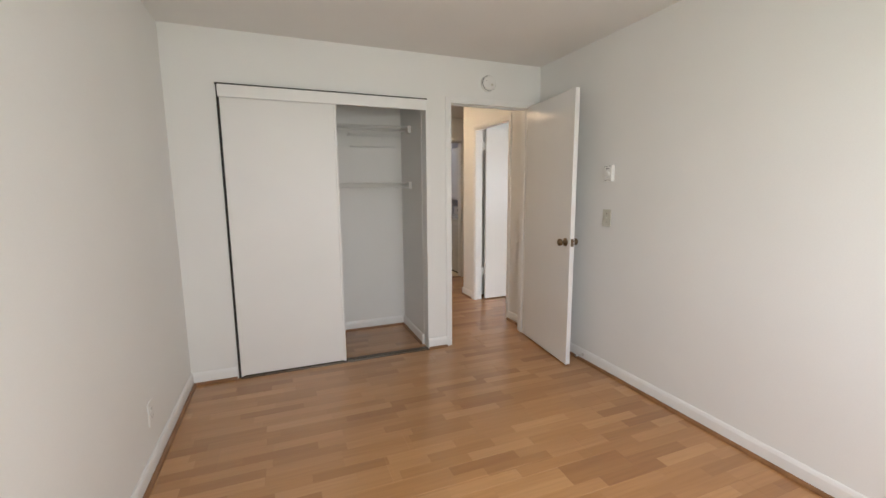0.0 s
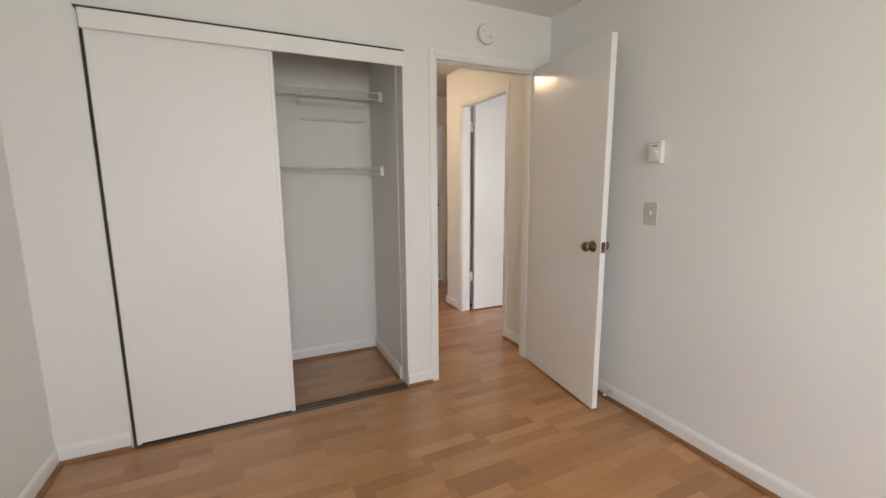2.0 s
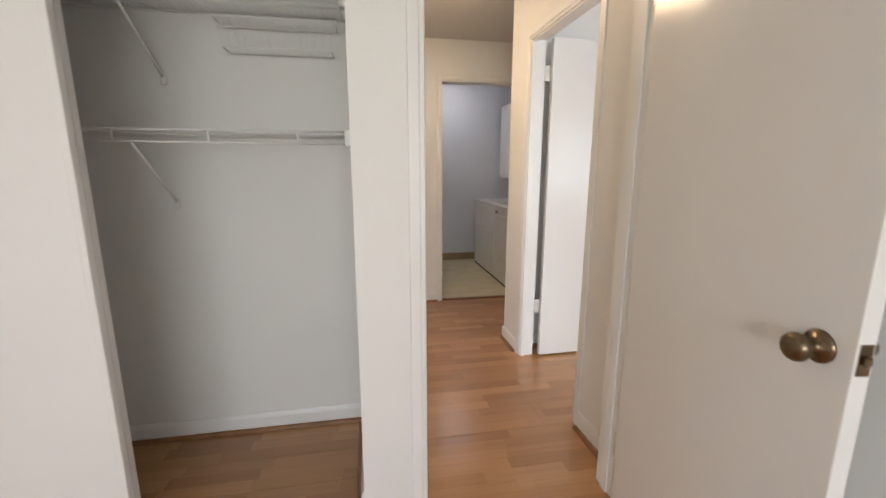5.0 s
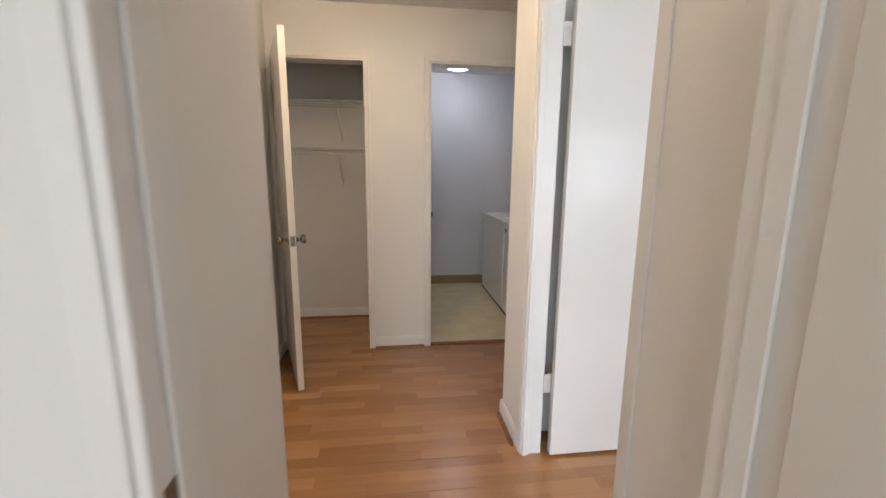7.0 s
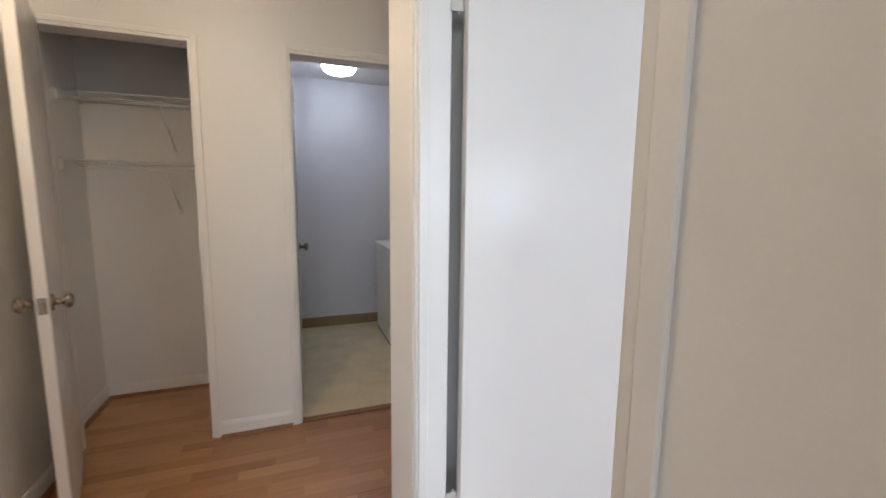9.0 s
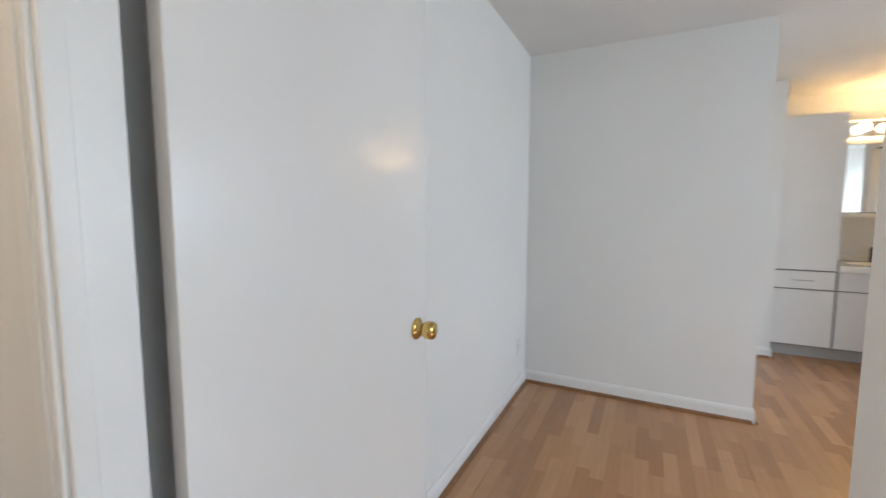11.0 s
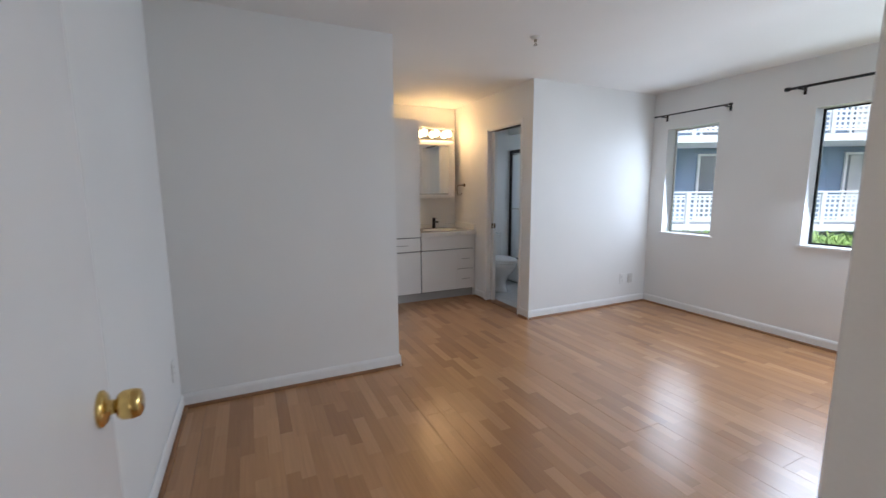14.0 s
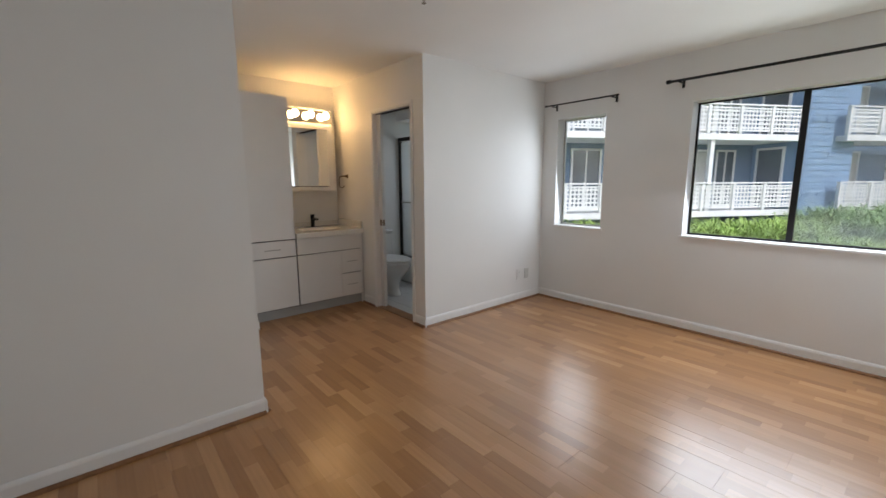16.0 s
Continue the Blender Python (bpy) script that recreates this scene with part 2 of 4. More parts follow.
# ---- mesh helpers ----
def link(name, bm, material, smooth=False):
    me = bpy.data.meshes.new(name)
    bmesh.ops.recalc_face_normals(bm, faces=bm.faces[:])
    bm.to_mesh(me)
    bm.free()
    if material:
        me.materials.append(material)
    if smooth:
        for p in me.polygons:
            p.use_smooth = True
    return new(name, me)


def part(name, bm, material, parent, label="", smooth=False):
    """Links a bmesh as one mesh under a thing or under a part; its places are in the parent's own axes."""
    ob = link(name, bm, material, smooth)
    ob.parent = parent
    if label:
        tagged(ob, label)
    return ob


def thing(name, label, category, at=(0, 0, 0), turn=0, group=""):
    ob = new(name)
    ob.empty_display_size = 0.1
    ob.matrix_basis = pose(*at, 0, 0, turn)
    return tagged(ob, label, category, group)


def add_box(bm, x0, x1, y0, y1, z0, z1, bevel=0.0, segments=1):
    r = bmesh.ops.create_cube(bm, size=1.0)
    bmesh.ops.transform(bm, verts=r["verts"], matrix=Matrix.LocRotScale(((x0 + x1) / 2, (y0 + y1) / 2, (z0 + z1) / 2), None, (x1 - x0, y1 - y0, z1 - z0)))
    if bevel:
        es = list({e for v in r["verts"] for e in v.link_edges})
        bmesh.ops.bevel(bm, geom=es, offset=bevel, segments=segments, affect='EDGES', profile=0.6)


def box(x0, x1, y0, y1, z0, z1, bevel=0.0, segments=1):
    bm = bmesh.new()
    add_box(bm, x0, x1, y0, y1, z0, z1, bevel, segments)
    return bm


def add_tube(bm, a, b, radius, sides=8):
    a, b = Vector(a), Vector(b)
    d = b - a
    turn = d.to_track_quat('Z', 'Y').to_matrix().to_4x4()
    bmesh.ops.create_cone(bm, cap_ends=True, segments=sides, radius1=radius, radius2=radius, depth=d.length, matrix=Matrix.Translation((a + b) / 2) @ turn)


def tube(a, b, radius, sides=12):
    bm = bmesh.new()
    add_tube(bm, a, b, radius, sides)
    return bm


def lathe(profile, place=(0, 0, 0), axis='Z', steps=24):
    """A turned shape from (radius, height) pairs; axis: the way in which height grows."""
    bm = bmesh.new()
    turn = {"Z": Matrix(), "X": Matrix.Rotation(radians(90), 4, 'Y'), "-X": Matrix.Rotation(radians(-90), 4, 'Y'),
            "Y": Matrix.Rotation(radians(-90), 4, 'X'), "-Y": Matrix.Rotation(radians(90), 4, 'X'), "-Z": Matrix.Rotation(radians(180), 4, 'X')}[axis]
    rings = []
    for r, h in profile:
        rings.append([bm.verts.new((Matrix.Translation(place) @ turn) @ Vector((max(r, 1e-4) * math.cos(2 * math.pi * k / steps), max(r, 1e-4) * math.sin(2 * math.pi * k / steps), h))) for k in range(steps)])
    for a, b in zip(rings, rings[1:]):
        for k in range(steps):
            bm.faces.new((a[k], a[(k + 1) % steps], b[(k + 1) % steps], b[k]))
    bm.faces.new(rings[0]), bm.faces.new(rings[-1])
    return bm


def structure(name, bm, material, label, category):
    return tagged(link(name, bm, material), label, category, kind="structure")


def holed(a0, a1, z0, z1, holes):
    """The solid pieces of a wall's face with holes (a0, a1, z0, z1) in it."""
    cuts = sorted({a0, a1, *(v for h in holes for v in h[:2] if a0 < v < a1)})
    for p, q in zip(cuts, cuts[1:]):
        low = z0
        for h in sorted((h for h in holes if h[0] < (p + q) / 2 < h[1]), key=lambda h: h[2]):
            if h[2] > low + 1e-4:
                yield p, q, low, h[2]
            low = h[3]
        if low < z1 - 1e-4:
            yield p, q, low, z1


def wall_along_x(name, x0, x1, y0, y1, label, holes=(), material=None, z0=0.0, z1=CEIL):
    bm = bmesh.new()
    for p, q, a, b in holed(x0, x1, z0, z1, holes):
        add_box(bm, p, q, y0, y1, a, b)
    return structure(name, bm, material or WALL, label, "wall")


def wall_along_y(name, x0, x1, y0, y1, label, holes=(), material=None, z0=0.0, z1=CEIL):
    bm = bmesh.new()
    for p, q, a, b in holed(y0, y1, z0, z1, holes):
        add_box(bm, x0, x1, p, q, a, b)
    return structure(name, bm, material or WALL, label, "wall")


# ---- structure ----
structure("ground", box(-400, 400, -400, 400, -0.9, -0.55), GRASS, "green lawn that surrounds the building", "ground")
bm = bmesh.new()
add_box(bm, -2.2, 7.6, -0.9, 7.9, -0.30, -0.012)
structure("floor", bm, SUBFLOOR, "apartment floor of beech laminate boards", "floor")
floor = bpy.data.objects["floor"]
structure("ceiling", box(-2.2, 7.6, -0.9, 7.9, CEIL, CEIL + 0.25), CEILM, "plain white painted apartment ceiling", "ceiling")

T = 0.12
wall_along_x("wall_bedroom_south", W1X - T, E1B, S1Y - 0.14, S1Y, "white painted bedroom wall below a wide window", [(0.0, 1.9, 0.9, 2.0)])
wall_along_y("wall_bedroom_west", W1X - T, W1X, S1Y, HLY, "plain white painted bedroom wall")
wall_along_y("wall_between_bedrooms", E1B, B2W, S1Y - 0.14, CLY, "white painted wall between the two bedrooms")
wall_along_y("wall_hall_side", E1X, B2W, CLY, STUB, "white painted hall wall with a bedroom doorway", [(D2A, D2B, 0, DH)])
wall_along_x("wall_closet_front", W1X, E1X, CLY, CLY + 0.11, "white painted wall with closet opening and doorway",
             [(CL0, CL1, 0, DH), (D1A, D1B, 0, DH)])
wall_along_y("wall_closet_side", CLS, HLX, CLY + 0.11, HLY, "white painted closet side wall")
wall_along_x("wall_closet_back", W1X, CLS, CLB, HLY, "white painted closet back wall")
wall_along_y("wall_hall_west", HWX - 0.17, HWX, HCY, HNY, "white painted hall wall beside the closet")
wall_along_x("wall_hall_corner", -2.0, HWX - 0.17, HCY, HCY + 0.12, "white painted hall wall")
# end wall out of view; its opening is added to hold the west fill
wall_along_y("wall_hall_far", -2.12, -2.0, HLY - 0.1, HCY + 0.12, "unseen white hall end wall with an opening added for light", [(4.08, 4.96, 0.9, 2.0)])
wall_along_x("wall_hall_south", -2.0, W1X - T, HLY - 0.12, HLY, "white painted hall wall")
wall_along_x("wall_hall_north", HWX - 0.17, 4.6, HNY, HNY + 0.11, "cream painted hall wall with two doorways",
             [(HC0, HC1, 0, DH), (LA0, LA1, 0, DH)])
wall_along_y("wall_hall_east", 4.6, 4.72, STUB, HNY + 0.11, "white painted hall end wall")
wall_along_x("wall_bedroom_north", B2W, KX, B2N, STUB, "white painted bedroom wall behind an open door")
wall_along_y("wall_hall_closet_west", HWX - 0.21, HWX - 0.09, HNY + 0.11, HCB, "white painted hall closet wall")
wall_along_x("wall_hall_closet_back", HWX - 0.21, 1.88, HCB, HCB + 0.1, "white painted hall closet back wall")
wall_along_y("wall_laundry_west", 1.88, 1.97, HNY + 0.11, LAB, "cool white painted laundry wall", material=LAUNDRYP)
wall_along_x("wall_laundry_north", 1.88, LAE + 0.1, LAB, LAB + 0.1, "cool white painted laundry wall", material=LAUNDRYP)
wall_along_y("wall_laundry_east", LAE, LAE + 0.1, HNY + 0.11, LAB, "cool white painted laundry wall", material=LAUNDRYP)
wall_along_x("wall_projecting", KX, AF + 0.9, KY, STUB, "white painted projecting wall block in the bedroom")
wall_along_y("wall_alcove_side", AF, AX + 0.1, AY, KY, "white painted wall beside the tall cabinet")
wall_along_y("wall_alcove_back", AX, AX + 0.1, WALLY, AY, "warm white painted wall behind the vanity")
wall_along_x("wall_pocket_door", VX, AX, VY - 0.115, VY, "white painted wall with a pocket door opening", [(BD0, BD1, 0, 1.995)])
wall_along_y("wall_bathroom_side", VX, VX + 0.11, WALLY, VY - 0.115, "white painted wall beside the window")
wall_along_x("wall_windows", B2W, AX + 0.1, WALLY - 0.175, WALLY, "white painted bedroom wall with two windows",
             [(W2A, W2B, WZ0, WZ1), (W1A, W1B, WZ0, WZ1), (6.2, 7.0, 1.3, 2.0)])


# ---- baseboards ----
def baseboard(p, q, way, material=None, shoe=True, high=0.088):
    """A painted board along a wall from p to q, with a wooden quarter round at its foot; way: the side of the room."""
    (x0, y0), (x1, y1) = p, q
    n, d = Vector((*way, 0)), Vector((x1 - x0, y1 - y0, 0))
    up = Vector((0, 0, 1))

    def sweep(name, outline, mat, label, category):
        bm = bmesh.new()
        rings = [[bm.verts.new(Vector((*base, 0)) + n * a + up * b) for a, b in outline] for base in (p, q)]
        k = len(outline)
        for i in range(k):
            bm.faces.new((rings[0][i], rings[0][(i + 1) % k], rings[1][(i + 1) % k], rings[1][i]))
        bm.faces.new(rings[0]), bm.faces.new(rings[1])
        structure(name, bm, mat, label, category)

    sweep("baseboard", [(0.001, 0.001), (0.013, 0.001), (0.013, high - 0.02), (0.010, high - 0.008), (0.006, high), (0.001, high)], material or TRIM,
          "white painted wooden baseboard" if not material else "tan vinyl cove base", "baseboard")
    if shoe:
        sweep("shoe_molding", [(0.013, 0.0)] + [(0.014 + 0.018 * math.cos(radians(a)), 0.0005 + 0.018 * math.sin(radians(a))) for a in range(0, 91, 22)],
              SHOE, "brown wooden quarter-round floor molding", "molding")


for p, q, way in (
        ((W1X, S1Y), (W1X, CLY), (1, 0)), ((E1B, S1Y), (E1B, CLY), (-1, 0)), ((W1X, CLY), (CL0 - 0.012, CLY), (0, -1)), ((CL1 + 0.002, CLY), (D1A - 0.036, CLY), (0, -1)),
        ((W1X, S1Y), (E1B, S1Y), (0, 1)), ((W1X, CLB), (CLS, CLB), (0, -1)), ((CLS, CLY + 0.112), (CLS, CLB), (-1, 0)),
        ((HLX, CLY + 0.13), (HLX, HLY), (1, 0)), ((W1X, HLY), (HLX + 0.014, HLY), (0, 1)), ((E1X, CLY + 0.13), (E1X, D2A - 0.04), (-1, 0)), ((E1X, D2B + 0.045), (E1X, STUB), (-1, 0)),
        ((E1X - 0.012, STUB), (4.6, STUB), (0, 1)), ((HWX, HCY), (HWX, HNY), (1, 0)), ((-2.0, HCY), (HWX + 0.012, HCY), (0, -1)), ((HC1 + 0.03, HNY), (LA0 - 0.035, HNY), (0, -1)),
        ((LA1 + 0.035, HNY), (4.6, HNY), (0, -1)), ((HWX - 0.09, HCB), (1.88, HCB), (0, -1)), ((HWX - 0.09, HNY + 0.11), (HWX - 0.09, HCB), (1, 0)),
        ((B2W, B2N), (KX, B2N), (0, -1)), ((KX, KY), (KX, B2N), (-1, 0)), ((KX - 0.012, KY), (AF, KY), (0, -1)), ((AF, AY), (AF, KY), (-1, 0)), ((AF - 0.012, AY), (6.66, AY), (0, -1)),
        ((BD1 + 0.03, VY), (6.66, VY), (0, 1)), ((VX - 0.012, VY), (BD0 - 0.04, VY), (0, 1)), ((VX, WALLY), (VX, VY), (-1, 0)), ((B2W, WALLY), (VX, WALLY), (0, 1)), ((B2W, WALLY), (B2W, D2A - 0.05), (1, 0))):
    baseboard(p, q, way)
for p, q, way in (((1.97, LAB), (LAE, LAB), (0, -1)), ((1.97, HNY + 0.11), (1.97, LAB), (1, 0)), ((LAE, HNY + 0.11), (LAE, LAB), (-1, 0))):
    baseboard(p, q, way, COVE, False, 0.10)


# ---- door frames ----
def door_frame(name, along, a0, a1, w0, w1, high, label, casing=0.036, proud=0.009, sides=(1, 1), stop=None, lining=0.014, deep=0.011):
    """Lining, stop and narrow casings of a doorway. along: the wall's axis; w0, w1: its two faces."""
    top = tagged(new(name), label, "door frame", kind="structure")

    def piece(pname, a, b, w, v, z0, z1, bevel=min(0.002, proud * 0.3)):
        bm = box(a, b, w, v, z0, z1, bevel) if along == "x" else box(w, v, a, b, z0, z1, bevel)
        part(pname, bm, TRIM, top)

    e = 0.002
    piece("side_lining", a0 - e, a0 + lining, w0 - proud * .5, w1 + proud * .5, 0, high)
    piece("side_lining", a1 - lining, a1 + e, w0 - proud * .5, w1 + proud * .5, 0, high)
    piece("head_lining", a0 + lining, a1 - lining, w0 - proud * .5, w1 + proud * .5, high - lining, high + e)
    for on, p, q in ((sides[0], w0 - proud, w0 + 0.001), (sides[1], w1 - 0.001, w1 + proud)):
        if on:
            piece("casing", a0 - casing, a0 - e, p, q, 0, high + casing)
            piece("casing", a1 + e, a1 + casing, p, q, 0, high + casing)
            piece("head_casing", a0 - e, a1 + e, p, q, high + e, high + casing)
    if stop:
        piece("door_stop", a0 + lining, a0 + lining + deep, stop[0], stop[1], 0, high - lining)
        piece("door_stop", a1 - lining - deep, a1 - lining, stop[0], stop[1], 0, high - lining)
        piece("head_stop", a0 + lining + deep, a1 - lining - deep, stop[0], stop[1], high - lining - deep, high - lining)
    return top


frame1 = door_frame("door_frame_1", "x", D1A, D1B, CLY, CLY + 0.11, DH, "white painted bedroom door frame", sides=(1, 0), stop=(CLY + 0.036, CLY + 0.075), deep=0.007)
frame2 = door_frame("door_frame_2", "y", D2A, D2B, E1X, B2W, DH, "white painted bedroom door frame", casing=0.036, proud=0.007, sides=(1, 0), stop=(B2W - 0.088, B2W - 0.060), lining=0.016)
door_frame("door_frame_3", "x", HC0, HC1, HNY, HNY + 0.11, DH, "cream painted hall closet door frame", casing=0.026, sides=(1, 0))
door_frame("door_frame_4", "x", LA0, LA1, HNY, HNY + 0.11, DH, "cream painted laundry door frame", casing=0.036)
door_frame("door_frame_5", "x", BD0, BD1, VY - 0.115, VY, 1.995, "white painted pocket door frame", casing=0.032, lining=0.012)


# ---- doors ----
def knob_on(door, x, z, face, out, metal, label, square=False, length=0.062):
    """A round knob with its rose on a door's face; out: 1 or -1 along the door's y."""
    axis = "Y" if out > 0 else "-Y"
    if square:
        profile = [(0.0, 0.0), (0.033, 0.0), (0.033, 0.004), (0.027, 0.009), (0.014, 0.011), (0.013, 0.024), (0.022, 0.027), (0.0265, 0.034), (0.0275, 0.048), (0.025, 0.059), (0.017, 0.063), (0.0, 0.063)]
    else:
        profile = [(0.0, 0.0), (0.032, 0.0), (0.032, 0.003), (0.028, 0.008), (0.013, 0.011), (0.011, 0.026), (0.016, 0.031), (0.024, 0.037), (0.0275, 0.046), (0.025, 0.055), (0.017, 0.061), (0.0, 0.063)]
    k = part("door_knob", lathe(profile, (x, face, z), axis), metal, door, label, True)
    return k


def door_leaf(name, width, high, place, turn, label, metal, knob_label, hinges=(0.25, 1.06, 1.80), thick=0.035, square=False, knob_z=0.93, latch=True, knobs=(1, 1), pin=1, reach=0.012):
    """A flat door leaf. Its hinge edge stands at the origin, the leaf runs along x, its faces at y = 0 and y = thick."""
    top = thing(name, label, "door", place, turn)
    part("leaf", box(0.003, width, 0, thick, 0.012, high, 0.0025, 2), DOORM, top)
    if knobs[0]:
        knob_on(top, width - 0.062, knob_z, 0, -1, metal, knob_label, square)
    if knobs[1]:
        knob_on(top, width - 0.062, knob_z, thick, 1, metal, knob_label, square)
    if latch:
        plate = part("latch_plate", box(width - 0.0005, width + 0.0018, thick / 2 - 0.0125, thick / 2 + 0.0125, knob_z - 0.029, knob_z + 0.029, 0.0008), metal, top)
        part("latch_bolt", box(width + 0.001, width + 0.010, thick / 2 - 0.007, thick / 2 + 0.007, knob_z - 0.009, knob_z + 0.009, 0.003), metal, plate)
    for h in hinges:
        py = thick + 0.004 if pin else -0.004
        hg = part("hinge", box(-reach, 0.003, thick - 0.004 if reach > 0.02 else 0.001, thick - 0.001 if reach > 0.02 else thick - 0.003, h - 0.045, h + 0.045, 0.001), STEEL, top, "paint-spattered steel hinge")
        part("hinge_pin", tube((-0.006, py, h - 0.047), (-0.006, py, h + 0.047), 0.0055, 10), STEEL, hg, smooth=True)
    return top


# bedroom door, swung into the first bedroom
a1 = math.degrees(math.atan2(2.461 - 3.178, 2.128 - 2.206))
leaf1 = door_leaf("door_1", 0.721, 2.03, (2.206, 3.178, 0), a1, "white flat bedroom door with dark knobs, open", AGED, "antique brass door knob", knob_z=0.945, hinges=(0.25, 1.80))
# second bedroom door, swung flat along the north wall
door_leaf("door_2", 0.762, 2.03, (2.448, D2B - 0.050, 0), 0.4, "white flat bedroom door with brass knob, open", BRASS, "polished brass door knob", square=True, knob_z=0.925, knobs=(1, 0), reach=0.034, hinges=(0.355, 1.835))
# hall closet door
a3 = math.degrees(math.atan2(5.105 - HNY + 0.01, 1.178 - HC0 - 0.02))
door_leaf("door_3", 0.625, 2.03, (HC0 + 0.018, HNY - 0.012, 0), a3, "cream flat hall closet door, standing open", NICKEL, "satin nickel door knob", knob_z=0.915, pin=0)
# laundry door
door_leaf("door_4", 0.70, 2.03, (LA0 + 0.020, HNY + 0.125, 0), 88.5, "white flat laundry door, swung into the laundry", NICKEL, "satin nickel door knob", knob_z=0.93, knobs=(1, 0))

# strike plates
for nm, bm, mt, par in (("strike_plate", box(D1A + 0.0135, D1A + 0.0152, CLY + 0.012, CLY + 0.040, 0.90, 0.96, 0.0005), AGED, frame1),
                        ("strike_plate", box(B2W - 0.043, B2W - 0.004, D2A + 0.0155, D2A + 0.0172, 0.885, 0.955, 0.0005), BRASS, frame2)):
    sp = part(nm, bm, mt, par, "metal strike plate")
part("strike_hole", box(B2W - 0.032, B2W - 0.014, D2A + 0.0165, D2A + 0.0178, 0.905, 0.935, 0.0003), DARKLINE, sp)
for z in (0.893, 0.947):
    part("screw", lathe([(0, 0), (0.004, 0), (0.0035, 0.001), (0, 0.0012)], (B2W - 0.023, D2A + 0.0170, z), "Y", 10), AGED, sp)
part("strike_plate", box(HC1 - 0.0155, HC1 - 0.0138, HNY + 0.02, HNY + 0.045, 0.90, 0.96, 0.0005), NICKEL, bpy.data.objects["door_frame_3"], "metal strike plate")

# door stop at the bedroom wall
stop = thing("door_stopper", "small white spring door stop on the baseboard", "door stop", (E1B - 0.013, 2.50, 0.05))
part("base", lathe([(0, 0), (0.011, 0), (0.011, 0.006), (0.004, 0.008), (0, 0.008)], (0, 0, 0), "-X", 12), STEEL, stop)
part("rod", tube((-0.007, 0, 0), (-0.055, 0, 0), 0.004, 10), STEEL, stop, smooth=True)
part("tip", lathe([(0, 0), (0.008, 0), (0.008, 0.012), (0, 0.014)], (-0.052, 0, 0), "-X", 12), PLASTIC, stop)


# ---- bedroom closet ----
def sliding_door(x0, x1, y, label):
    d = thing("sliding_closet_door", label, "closet door", ((x0 + x1) / 2, y, 0), 0, "sliding closet doors")
    h = (x1 - x0) / 2
    part("panel", box(-h + 0.018, h - 0.018, 0.004, 0.024, 0.02, 1.975, 0.001), CLOSETM, d)
    for s in (-1, 1):
        part("side_rail", box(*sorted((s * h, s * (h - 0.019))), 0, 0.028, 0.014, 1.985, 0.003, 2), CLOSETM, d, "white painted metal edge rail")
    return d


sliding_door(CL0 + 0.014, 0.594, CLY - 0.022, "white flat sliding closet door, drawn closed")
sliding_door(CL0 + 0.05, 0.585, CLY + 0.022, "white flat sliding closet door behind the other")
fascia = thing("closet_fascia", "white painted track cover above the sliding doors", "trim board", (0, CLY, 0))
part("board", box(CL0 + 0.008, CL1 - 0.006, -0.046, -0.030, 1.943, 2.022, 0.004, 2), TRIM, fascia)
part("return", box(CL0 + 0.008, CL1 - 0.006, -0.030, 0.060, 2.006, 2.022, 0.001), TRIM, fascia)
# solid dark strip near the board's face paints the shade of the gap above
part("shadow_strip", box(CL0 - 0.004, CL1 - 0.004, -0.0455, -0.002, 2.0225, 2.030, 0.0005), DARKLINE, fascia, "dark strip painted as the gap's shade above the board")
# near-black strip paints the shaded gap along the left closet jamb
gapm = thing("jamb_gap_shade", "dark strip painted as the shaded gap beside the sliding door", "trim strip", (CL0, CLY, 0))
part("strip", box(-0.004, 0.009, -0.006, 0.05, 0.0, 2.022, 0.001), DARKLINE, gapm)
track = thing("closet_floor_track", "double aluminium sliding door track in the floor", "door track", (0, CLY, 0.0))
part("bed", box(CL0 + 0.01, CL1 - 0.002, -0.030, 0.052, 0.0005, 0.003), TRACKBED, track)
for y in (-0.026, 0.006):
    part("rail", box(CL0 + 0.01, CL1 - 0.002, y, y + 0.003, 0.0025, 0.009, 0.001), NICKEL, track)


